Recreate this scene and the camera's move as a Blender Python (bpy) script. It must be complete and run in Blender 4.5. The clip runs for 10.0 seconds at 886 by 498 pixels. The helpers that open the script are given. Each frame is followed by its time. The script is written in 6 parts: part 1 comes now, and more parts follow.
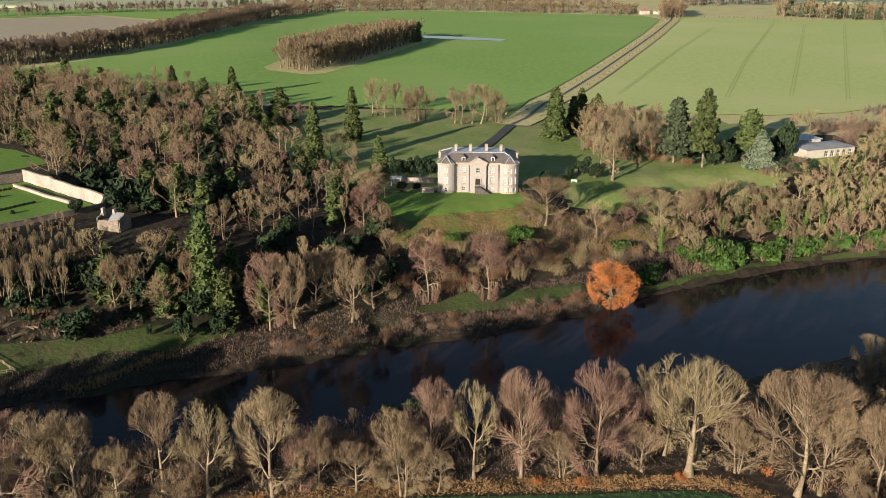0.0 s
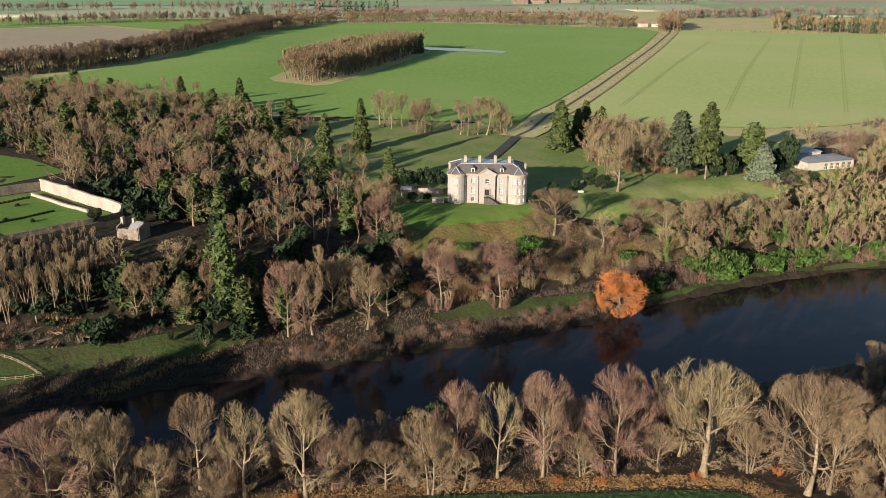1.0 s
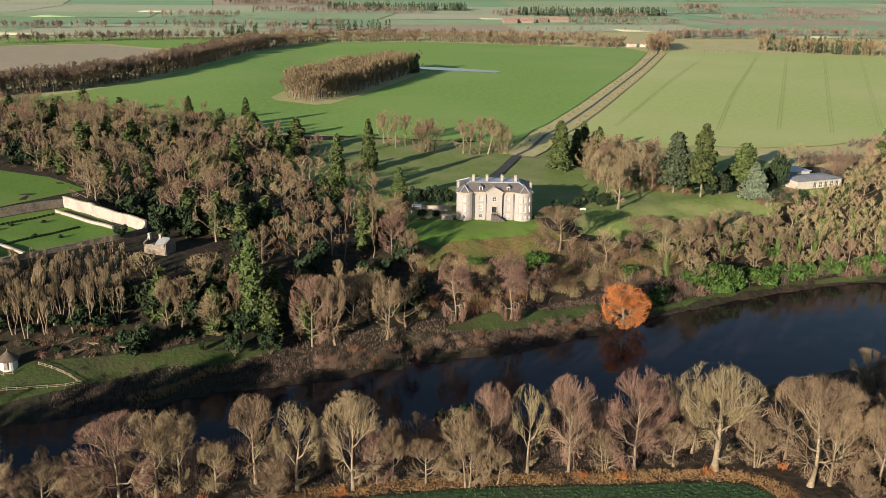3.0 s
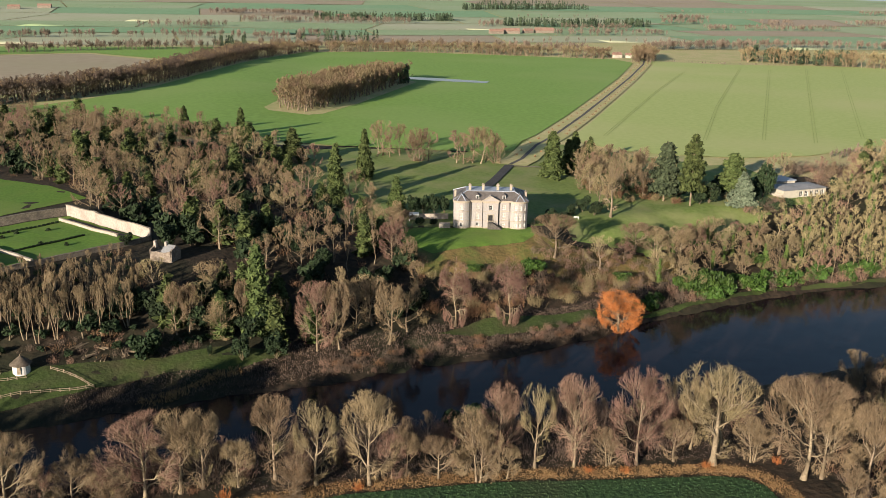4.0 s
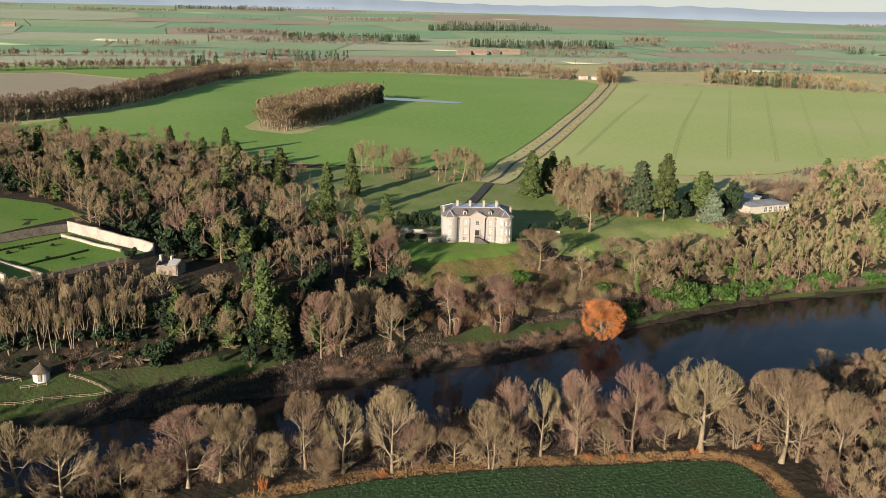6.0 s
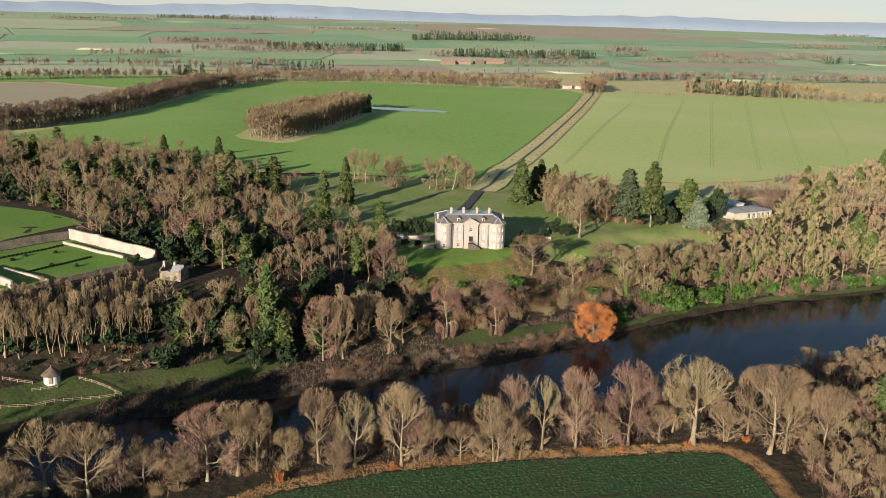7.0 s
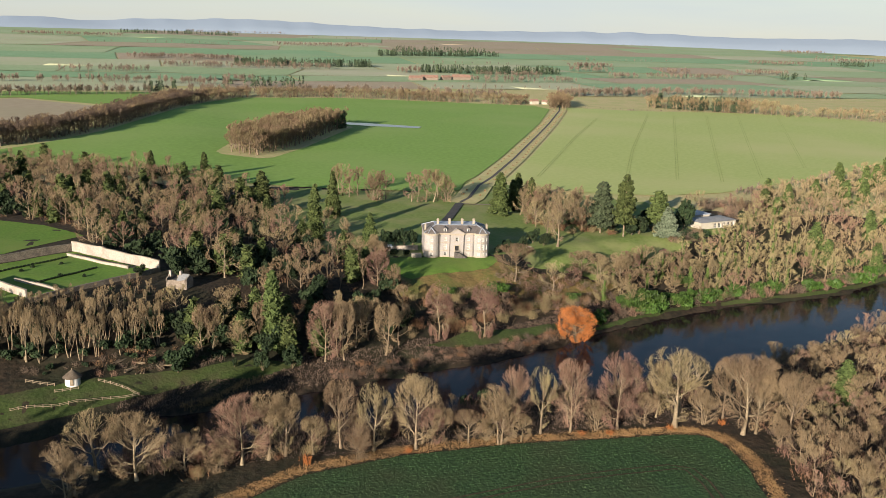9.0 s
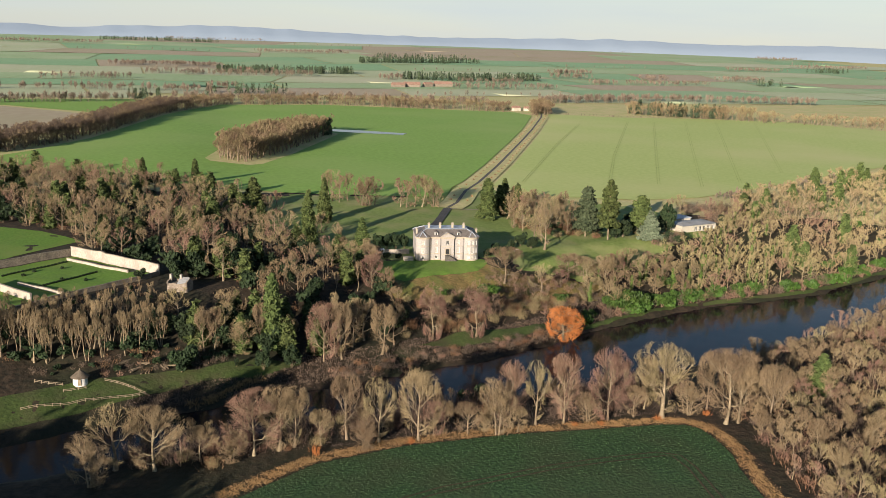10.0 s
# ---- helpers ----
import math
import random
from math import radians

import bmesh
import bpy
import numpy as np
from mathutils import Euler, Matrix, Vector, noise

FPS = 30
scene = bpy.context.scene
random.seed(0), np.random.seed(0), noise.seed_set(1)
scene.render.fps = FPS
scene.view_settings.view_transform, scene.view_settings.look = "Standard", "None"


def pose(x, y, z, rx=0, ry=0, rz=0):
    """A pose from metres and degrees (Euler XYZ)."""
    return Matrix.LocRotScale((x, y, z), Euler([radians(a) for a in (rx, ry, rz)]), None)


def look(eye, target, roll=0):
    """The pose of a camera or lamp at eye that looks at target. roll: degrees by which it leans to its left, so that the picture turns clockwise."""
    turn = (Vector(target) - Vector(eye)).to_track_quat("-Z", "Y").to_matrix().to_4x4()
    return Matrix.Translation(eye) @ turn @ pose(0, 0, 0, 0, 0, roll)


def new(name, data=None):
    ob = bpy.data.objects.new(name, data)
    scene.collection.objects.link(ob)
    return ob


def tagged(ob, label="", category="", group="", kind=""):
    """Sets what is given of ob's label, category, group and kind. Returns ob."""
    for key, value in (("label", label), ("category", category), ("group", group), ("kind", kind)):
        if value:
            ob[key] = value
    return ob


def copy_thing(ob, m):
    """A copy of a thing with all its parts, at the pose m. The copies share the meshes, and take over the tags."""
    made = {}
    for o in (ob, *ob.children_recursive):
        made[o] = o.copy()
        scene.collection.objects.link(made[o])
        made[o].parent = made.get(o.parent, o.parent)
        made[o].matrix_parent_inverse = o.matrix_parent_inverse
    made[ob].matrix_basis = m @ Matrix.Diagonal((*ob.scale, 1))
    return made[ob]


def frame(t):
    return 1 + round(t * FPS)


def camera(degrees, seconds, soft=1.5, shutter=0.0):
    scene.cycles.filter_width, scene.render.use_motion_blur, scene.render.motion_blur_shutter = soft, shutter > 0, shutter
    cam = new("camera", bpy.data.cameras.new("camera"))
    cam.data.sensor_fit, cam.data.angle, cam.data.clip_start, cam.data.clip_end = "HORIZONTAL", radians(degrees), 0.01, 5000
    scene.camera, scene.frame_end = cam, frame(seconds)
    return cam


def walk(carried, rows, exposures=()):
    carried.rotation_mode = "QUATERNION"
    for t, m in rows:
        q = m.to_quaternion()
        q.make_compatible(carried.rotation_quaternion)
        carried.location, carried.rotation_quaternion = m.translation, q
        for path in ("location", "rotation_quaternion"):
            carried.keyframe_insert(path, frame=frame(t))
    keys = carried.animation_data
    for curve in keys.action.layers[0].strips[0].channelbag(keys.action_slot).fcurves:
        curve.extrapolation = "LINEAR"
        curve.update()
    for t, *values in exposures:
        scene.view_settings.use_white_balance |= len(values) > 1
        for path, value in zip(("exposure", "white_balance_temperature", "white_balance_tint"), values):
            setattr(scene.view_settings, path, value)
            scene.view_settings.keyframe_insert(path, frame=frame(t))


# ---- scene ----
cam = camera(53.2, 10.0, soft=0.6)

# seconds, eye x y z, heading to the left of north, pitch, roll
PATH = [
    (0, -44.33, -283.60, 79.28, -7.003, -19.035, 0.064),
    (0.5, -47.27, -286.17, 80.10, -7.202, -18.683, 0.259),
    (1, -49.77, -288.80, 81.04, -7.296, -18.397, 0.357),
    (1.5, -52.12, -291.50, 82.02, -7.401, -18.140, 0.419),
    (2, -54.51, -294.29, 82.98, -7.583, -17.888, 0.484),
    (2.5, -57.02, -297.18, 83.88, -7.871, -17.626, 0.567),
    (3, -59.70, -300.17, 84.71, -8.268, -17.348, 0.674),
    (3.5, -62.52, -303.27, 85.47, -8.760, -17.053, 0.799),
    (4, -65.47, -306.48, 86.16, -9.321, -16.743, 0.933),
    (4.5, -68.49, -309.81, 86.81, -9.924, -16.424, 1.065),
    (5, -71.57, -313.24, 87.42, -10.545, -16.102, 1.185),
    (5.5, -74.68, -316.79, 88.01, -11.164, -15.783, 1.287),
    (6, -77.81, -320.44, 88.61, -11.767, -15.473, 1.368),
    (6.5, -80.99, -324.21, 89.22, -12.354, -15.175, 1.429),
    (7, -84.23, -328.10, 89.84, -12.927, -14.893, 1.475),
    (7.5, -87.56, -332.10, 90.49, -13.500, -14.627, 1.513),
    (8, -91.01, -336.23, 91.16, -14.085, -14.376, 1.550),
    (8.5, -94.60, -340.50, 91.83, -14.696, -14.138, 1.592),
    (9, -98.30, -344.91, 92.51, -15.335, -13.909, 1.635),
    (9.5, -102.01, -349.47, 93.18, -15.992, -13.688, 1.668),
    (10, -105.58, -354.21, 93.82, -16.631, -13.473, 1.662),
]


def aimed(x, y, z, heading, pitch, roll):
    a, b = radians(heading), radians(pitch)
    ahead = Vector((-math.sin(a) * math.cos(b), math.cos(a) * math.cos(b), math.sin(b)))
    eye = Vector((x, y, z))
    return look(eye, eye + 100 * ahead, roll)


walk(cam, [(t, aimed(*row)) for t, *row in PATH], exposures=[(0, 0.84), (10, 0.88)])

# ---- light ----
SUN_TO = Vector((-0.67, -0.74, 0)).normalized()
SUN_UP = radians(13.6)
world = bpy.data.worlds.new("sky")
scene.world = world
world.use_nodes = True
wn = world.node_tree.nodes
sky = wn.new("ShaderNodeTexSky")
sky.sky_type = "NISHITA"
sky.sun_disc = False
sky.sun_elevation = SUN_UP
sky.sun_rotation = math.atan2(SUN_TO.x, SUN_TO.y)
sky.air_density, sky.dust_density, sky.ozone_density = 1.0, 0.2, 1.6
wn["Background"].inputs["Strength"].default_value = 0.062
# a thin veil of high cloud, thickest low over the horizon
veil = wn.new("ShaderNodeTexNoise")
veil.inputs["Scale"].default_value, veil.inputs["Detail"].default_value = 2.2, 5.0
span = wn.new("ShaderNodeMapRange")
span.inputs["From Min"].default_value, span.inputs["From Max"].default_value = 0.3, 0.7
span.inputs["To Min"].default_value, span.inputs["To Max"].default_value = 0.65, 0.95
stretch = wn.new("ShaderNodeMapping")
stretch.inputs["Scale"].default_value = (1.0, 1.0, 9.0)
blend = wn.new("ShaderNodeMix")
blend.data_type = "RGBA"
blend.inputs[7].default_value = (5.6, 6.2, 6.4, 1)
parts_of = wn.new("ShaderNodeSeparateXYZ")
height = wn.new("ShaderNodeMapRange")
height.inputs["From Min"].default_value, height.inputs["From Max"].default_value = 0.06, 0.24
height.inputs["To Min"].default_value, height.inputs["To Max"].default_value = 1.0, 0.0
both = wn.new("ShaderNodeMath")
both.operation = "MULTIPLY"
wl = world.node_tree.links
where_to = wn.new("ShaderNodeTexCoord").outputs["Generated"]
wl.new(where_to, stretch.inputs["Vector"])
wl.new(where_to, parts_of.inputs["Vector"])
wl.new(parts_of.outputs["Z"], height.inputs["Value"])
wl.new(stretch.outputs["Vector"], veil.inputs["Vector"])
wl.new(veil.outputs["Fac"], span.inputs["Value"])
wl.new(span.outputs["Result"], both.inputs[0])
wl.new(height.outputs["Result"], both.inputs[1])
wl.new(both.outputs["Value"], blend.inputs["Factor"])
wl.new(sky.outputs["Color"], blend.inputs[6])
wl.new(blend.outputs[2], wn["Background"].inputs["Color"])

sun = new("sun", bpy.data.lights.new("sun", "SUN"))
sun.data.energy, sun.data.angle, sun.data.color = 5.3, radians(0.6), (1.0, 0.865, 0.71)
sun.matrix_world = look((0, 0, 0), -(SUN_TO * math.cos(SUN_UP) + Vector((0, 0, math.sin(SUN_UP)))))


# ---- materials ----
def mat(name, dark, light, scale=1.0, fine=8.0, rough=0.9, bump=0.0, vary=0.0, metal=0.0, third=None, gloss=0.3, local=False):
    """A two-scale mottled surface in world metres; vary: how far each object differs by Object Info's Random."""
    m = bpy.data.materials.new(name)
    m.use_nodes = True
    n, l = m.node_tree.nodes, m.node_tree.links
    b = n["Principled BSDF"]
    b.inputs["Roughness"].default_value, b.inputs["Metallic"].default_value = rough, metal
    b.inputs["Specular IOR Level"].default_value = gloss
    where = n.new("ShaderNodeTexCoord").outputs["Object"] if local else n.new("ShaderNodeNewGeometry").outputs["Position"]

    def noise_at(s, detail):
        t = n.new("ShaderNodeTexNoise")
        t.inputs["Scale"].default_value, t.inputs["Detail"].default_value = s, detail
        l.new(where, t.inputs["Vector"])
        return t.outputs["Fac"]

    def mixed(fac, a, b2, lo=0.35, hi=0.65):
        r = n.new("ShaderNodeMapRange")
        r.inputs["From Min"].default_value, r.inputs["From Max"].default_value = lo, hi
        l.new(fac, r.inputs["Value"])
        x = n.new("ShaderNodeMix")
        x.data_type = "RGBA"
        l.new(r.outputs["Result"], x.inputs["Factor"])
        for k, c in ((6, a), (7, b2)):
            if isinstance(c, tuple):
                x.inputs[k].default_value = (*c, 1)
            else:
                l.new(c, x.inputs[k])
        return x.outputs[2]

    big, small = noise_at(scale, 3), noise_at(fine, 5)
    colour = mixed(small, dark, light)
    if third:
        colour = mixed(big, colour, third, 0.45, 0.7)
    else:
        half = tuple(0.75 * c for c in dark)
        colour = mixed(big, mixed(small, half, dark), colour, 0.3, 0.55)
    if vary:
        info = n.new("ShaderNodeObjectInfo")
        h = n.new("ShaderNodeHueSaturation")
        for key, span, mid in (("Hue", 0.05 * vary, 0.5), ("Value", vary, 1.0)):
            r = n.new("ShaderNodeMapRange")
            r.inputs["To Min"].default_value, r.inputs["To Max"].default_value = mid - span / 2, mid + span / 2
            l.new(info.outputs["Random"], r.inputs["Value"])
            l.new(r.outputs["Result"], h.inputs[key])
        l.new(colour, h.inputs["Color"])
        colour = h.outputs["Color"]
    l.new(colour, b.inputs["Base Color"])
    if bump:
        p = n.new("ShaderNodeBump")
        p.inputs["Distance"].default_value = bump
        l.new(small, p.inputs["Height"])
        l.new(p.outputs["Normal"], b.inputs["Normal"])
    return m


M = {
    # litter, moss and grass, darkened in colour for the canopy's shade
    "floor": mat("woodland_floor_shaded", (0.016, 0.013, 0.008), (0.05, 0.034, 0.021), 0.03, 0.6, bump=0.4, third=(0.022, 0.026, 0.011)),
    "field": mat("winter_wheat", (0.167, 0.286, 0.053), (0.205, 0.339, 0.069), 0.006, 0.3, bump=0.05, third=(0.232, 0.334, 0.090)),
    "field_pale": mat("pale_winter_wheat", (0.347, 0.421, 0.130), (0.403, 0.464, 0.162), 0.005, 0.3, bump=0.05, third=(0.448, 0.464, 0.194)),
    "lawn": mat("lawn", (0.085, 0.17, 0.02), (0.12, 0.22, 0.03), 0.04, 0.8, bump=0.05, third=(0.14, 0.20, 0.04)),
    "rough": mat("rough_grass", (0.13, 0.10, 0.034), (0.22, 0.15, 0.055), 0.12, 0.9, bump=0.25, third=(0.085, 0.115, 0.024)),
    "verge": mat("verge_grass", (0.41, 0.365, 0.165), (0.52, 0.455, 0.235), 0.04, 0.4, bump=0.1, third=(0.37, 0.385, 0.150)),
    # bank and meadow grass, its colour darkened to stand for shade
    "bankgrass": mat("bank_grass_shaded", (0.036, 0.058, 0.013), (0.056, 0.082, 0.019), 0.09, 0.9, bump=0.25, third=(0.062, 0.06, 0.026)),
    "rubble": mat("rubble_stone", (0.17, 0.135, 0.105), (0.30, 0.25, 0.20), 0.5, 2.2, bump=0.06),
    "reed": mat("dead_grass", (0.25, 0.15, 0.068), (0.41, 0.26, 0.12), 0.1, 1.5, vary=0.2),
    "crop": mat("beet_crop", (0.018, 0.045, 0.016), (0.05, 0.10, 0.035), 0.05, 1.2, bump=0.3, third=(0.045, 0.06, 0.025)),
    "soil": mat("soil", (0.05, 0.036, 0.022), (0.09, 0.065, 0.04), 0.1, 1.5, bump=0.1),
    "stubble": mat("stubble", (0.22, 0.17, 0.09), (0.30, 0.24, 0.13), 0.01, 0.4, bump=0.05),
    "drive": mat("worn_drive", (0.075, 0.07, 0.064), (0.12, 0.11, 0.10), 0.2, 2.0, bump=0.02),
    "road": mat("asphalt", (0.045, 0.045, 0.048), (0.07, 0.07, 0.072), 0.2, 3.0, bump=0.02),
    "park": mat("parkland_grass", (0.13, 0.185, 0.042), (0.18, 0.235, 0.065), 0.05, 0.5, bump=0.12, third=(0.235, 0.235, 0.10)),
    "gravel": mat("gravel", (0.20, 0.17, 0.12), (0.30, 0.26, 0.19), 0.3, 4.0, bump=0.03),
    "stone": mat("sandstone", (0.295, 0.27, 0.255), (0.375, 0.348, 0.33), 0.25, 2.5, rough=0.85, bump=0.02, third=(0.345, 0.305, 0.275)),
    "trim": mat("dressed_stone", (0.34, 0.285, 0.22), (0.44, 0.38, 0.30), 0.4, 3.0, rough=0.85, bump=0.02),
    "slate": mat("slate", (0.125, 0.108, 0.098), (0.19, 0.168, 0.152), 0.6, 4.0, rough=0.55, bump=0.02),
    "lead": mat("lead", (0.30, 0.33, 0.38), (0.42, 0.46, 0.52), 0.5, 3.0, rough=0.45),
    "white": mat("white_paint", (0.72, 0.70, 0.66), (0.80, 0.79, 0.75), 0.5, 4.0, rough=0.6),
    "render": mat("pale_render", (0.42, 0.38, 0.31), (0.52, 0.48, 0.40), 0.3, 2.0),
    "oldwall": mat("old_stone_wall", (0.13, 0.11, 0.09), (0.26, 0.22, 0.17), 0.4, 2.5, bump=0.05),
    "stairstone": mat("dark_steps", (0.06, 0.055, 0.05), (0.13, 0.115, 0.10), 0.5, 3.0, bump=0.03),
    # paler copy of the wall stone, its lit look put into the colour
    "litwall": mat("lit_stone_wall", (0.335, 0.285, 0.24), (0.435, 0.38, 0.325), 0.2, 1.5, bump=0.03),
    "wood": mat("weathered_rail", (0.22, 0.175, 0.12), (0.34, 0.27, 0.19), 0.5, 4.0),
    "iron": mat("black_iron", (0.02, 0.02, 0.02), (0.03, 0.03, 0.03), 1.0, 5.0, rough=0.5),
    "bark": mat("pale_bark", (0.162, 0.123, 0.078), (0.306, 0.242, 0.164), 0.4, 3.0, bump=0.03, vary=0.35),
    "twig": mat("tan_twigs", (0.198, 0.141, 0.081), (0.312, 0.232, 0.138), 0.15, 1.5, vary=0.45),
    "twig_pink": mat("pinkish_twigs", (0.185, 0.108, 0.078), (0.295, 0.182, 0.133), 0.15, 1.5, vary=0.3),
    "twig_dark": mat("dark_twigs", (0.105, 0.075, 0.058), (0.185, 0.135, 0.10), 0.15, 1.5, vary=0.3),
    "twig_olive": mat("lichened_twigs", (0.212, 0.168, 0.088), (0.345, 0.278, 0.15), 0.15, 1.5, vary=0.35),
    "bracken": mat("dead_bracken", (0.30, 0.10, 0.03), (0.46, 0.19, 0.06), 0.3, 1.5),
    "twig_orange": mat("orange_willow_twigs", (0.44, 0.15, 0.04), (0.60, 0.235, 0.075), 0.3, 1.5),
    "needle": mat("conifer_needles", (0.045, 0.066, 0.018), (0.105, 0.130, 0.040), 0.3, 1.2, vary=0.4),
    "cedar": mat("blue_cedar", (0.04, 0.055, 0.028), (0.08, 0.10, 0.05), 0.3, 1.2, vary=0.3),
    "silver": mat("silver_cedar", (0.10, 0.13, 0.08), (0.17, 0.20, 0.13), 0.3, 1.2),
    "yew": mat("yew_leaves", (0.015, 0.028, 0.012), (0.035, 0.055, 0.02), 0.3, 1.2, vary=0.4),
    "laurel": mat("laurel_leaves", (0.03, 0.065, 0.010), (0.065, 0.115, 0.020), 0.3, 1.2, rough=0.6, vary=0.3),
    "ivy": mat("ivy_leaves", (0.06, 0.10, 0.018), (0.115, 0.17, 0.035), 0.3, 1.5, rough=0.6, vary=0.4),
    "thatch": mat("thatch", (0.09, 0.07, 0.05), (0.16, 0.13, 0.10), 0.6, 5.0, bump=0.05),
    "farwood": mat("far_twigs", (0.155, 0.12, 0.09), (0.235, 0.185, 0.14), 0.02, 0.2),
    "farfir": mat("far_needles", (0.045, 0.07, 0.04), (0.085, 0.115, 0.06), 0.02, 0.2),
    # far fields: distance haze mixed into the colours, paler and bluer
    "far_a": mat("hazed_far_wheat", (0.260, 0.358, 0.182), (0.312, 0.407, 0.221), 0.004, 0.1, third=(0.350, 0.407, 0.247)),
    "far_b": mat("hazed_far_pasture", (0.350, 0.394, 0.234), (0.403, 0.443, 0.273), 0.004, 0.1, third=(0.442, 0.431, 0.299)),
    "far_c": mat("hazed_far_ley", (0.195, 0.332, 0.169), (0.234, 0.382, 0.208), 0.004, 0.1, third=(0.273, 0.370, 0.208)),
    "far_d": mat("hazed_far_stubble", (0.34, 0.27, 0.19), (0.40, 0.33, 0.235), 0.004, 0.1, third=(0.34, 0.30, 0.19)),
    "tramline": mat("worn_wheat", (0.305, 0.372, 0.112), (0.352, 0.414, 0.138), 0.05, 0.5),
    "bramble": mat("russet_scrub", (0.16, 0.09, 0.05), (0.28, 0.16, 0.09), 0.2, 1.2, vary=0.4),
    "roofred": mat("weathered_pantiles", (0.24, 0.14, 0.10), (0.34, 0.22, 0.17), 0.3, 3.0),
    "roofgrey": mat("grey_roof", (0.22, 0.22, 0.22), (0.32, 0.32, 0.32), 0.3, 3.0, rough=0.5),
}


def simple(name, colour, rough=0.5, metal=0.0, emit=0.0):
    m = bpy.data.materials.new(name)
    m.use_nodes = True
    b = m.node_tree.nodes["Principled BSDF"]
    b.inputs["Base Color"].default_value = (*colour, 1)
    b.inputs["Roughness"].default_value, b.inputs["Metallic"].default_value = rough, metal
    if emit:
        b.inputs["Emission Color"].default_value, b.inputs["Emission Strength"].default_value = (*colour, 1), emit
    return m


M["glass"] = simple("window_glass", (0.05, 0.05, 0.05), 0.08)
M["blind"] = simple("drawn_blind", (0.34, 0.31, 0.27), 0.5)


def water_material():
    m = bpy.data.materials.new("river_water")
    m.use_nodes = True
    n, l = m.node_tree.nodes, m.node_tree.links
    b = n["Principled BSDF"]
    b.inputs["Base Color"].default_value = (0.017, 0.012, 0.013, 1)
    b.inputs["Specular IOR Level"].default_value = 0.25
    b.inputs["Roughness"].default_value, b.inputs["IOR"].default_value = 0.06, 1.33
    geo = n.new("ShaderNodeNewGeometry").outputs["Position"]
    heights = []
    for s, d in ((0.9, 4), (0.12, 2)):
        t = n.new("ShaderNodeTexNoise")
        t.inputs["Scale"].default_value, t.inputs["Detail"].default_value = s, d
        l.new(geo, t.inputs["Vector"])
        heights.append(t.outputs["Fac"])
    p = n.new("ShaderNodeBump")
    p.inputs["Distance"].default_value, p.inputs["Strength"].default_value = 0.05, 0.5
    l.new(heights[0], p.inputs["Height"])
    q = n.new("ShaderNodeBump")
    q.inputs["Distance"].default_value, q.inputs["Strength"].default_value = 0.12, 0.5
    l.new(heights[1], q.inputs["Height"])
    l.new(p.outputs["Normal"], q.inputs["Normal"])
    l.new(q.outputs["Normal"], b.inputs["Normal"])
    return m


M["water"] = water_material()


# ---- small tools ----
def mesh_object(name, verts, faces, material, parent=None, smooth=False):
    me = bpy.data.meshes.new(name)
    me.from_pydata([tuple(v) for v in verts], [], [tuple(f) for f in faces])
    me.materials.append(material)
    if smooth:
        me.polygons.foreach_set("use_smooth", [True] * len(me.polygons))
    me.update()
    ob = new(name, me)
    ob.parent = parent
    return ob


def quick_mesh(name, verts, tris, quads, materials, index=None):
    """A mesh from arrays of corners, triangles and four-cornered faces."""
    me = bpy.data.meshes.new(name)
    me.vertices.add(len(verts))
    me.vertices.foreach_set("co", np.ascontiguousarray(verts, dtype=np.float32).ravel())
    loops = np.concatenate([tris.ravel(), quads.ravel()]).astype(np.int32)
    starts = np.concatenate([np.arange(len(tris)) * 3, len(tris) * 3 + np.arange(len(quads)) * 4]).astype(np.int32)
    me.loops.add(len(loops))
    me.loops.foreach_set("vertex_index", loops)
    me.polygons.add(len(starts))
    me.polygons.foreach_set("loop_start", starts)
    for m in materials:
        me.materials.append(m)
    if index is not None:
        me.polygons.foreach_set("material_index", index.astype(np.int32))
    me.update(calc_edges=True)
    return me


def part(name, bm, material, parent, label=""):
    bmesh.ops.recalc_face_normals(bm, faces=bm.faces[:])
    me = bpy.data.meshes.new(name)
    bm.to_mesh(me)
    bm.free()
    me.materials.append(material)
    ob = new(name, me)
    ob.parent = parent
    if label:
        ob["label"] = label
    return ob


def box(bm, x0, y0, z0, x1, y1, z1, m=None):
    v = [bm.verts.new((x, y, z)) for z in (z0, z1) for y in (y0, y1) for x in (x0, x1)]
    for f in ((0, 1, 3, 2), (4, 6, 7, 5), (0, 4, 5, 1), (2, 3, 7, 6), (0, 2, 6, 4), (1, 5, 7, 3)):
        bm.faces.new([v[k] for k in f])
    if m is not None:
        for k in v:
            k.co = m @ k.co
    return v


def thing(name, label, category, m=None, group="", kind=""):
    ob = tagged(new(name), label, category, group, kind)
    if m is not None:
        ob.matrix_world = m
    return ob


# ---- the lie of the land ----
def ease(v):
    v = min(max(v, 0.0), 1.0)
    return v * v * (3 - 2 * v)


def along(x, tab):
    if x <= tab[0][0]:
        return tab[0][1]
    for (a, p), (b, q) in zip(tab, tab[1:]):
        if x <= b:
            return p + (q - p) * (x - a) / (b - a)
    return tab[-1][1]


FAR_EDGE = [(-699, -329.4), (-299.3, -161.7), (-199.7, -123.8), (-139.3, -106.3), (-115.1, -99.9), (-88.4, -94.4), (-65.9, -89.6), (-51.4, -86.5), (-38.3, -84), (-25.2, -80), (-7, -76.5),
            (13.2, -70), (24.2, -66.3), (36.2, -58.2), (59.9, -49.4), (84.6, -41.6), (111.2, -35.2), (135.9, -32.6), (169.9, -28.3), (222.6, -9.4), (266.9, 9.2), (420.5, 73.1), (898, 221.9)]
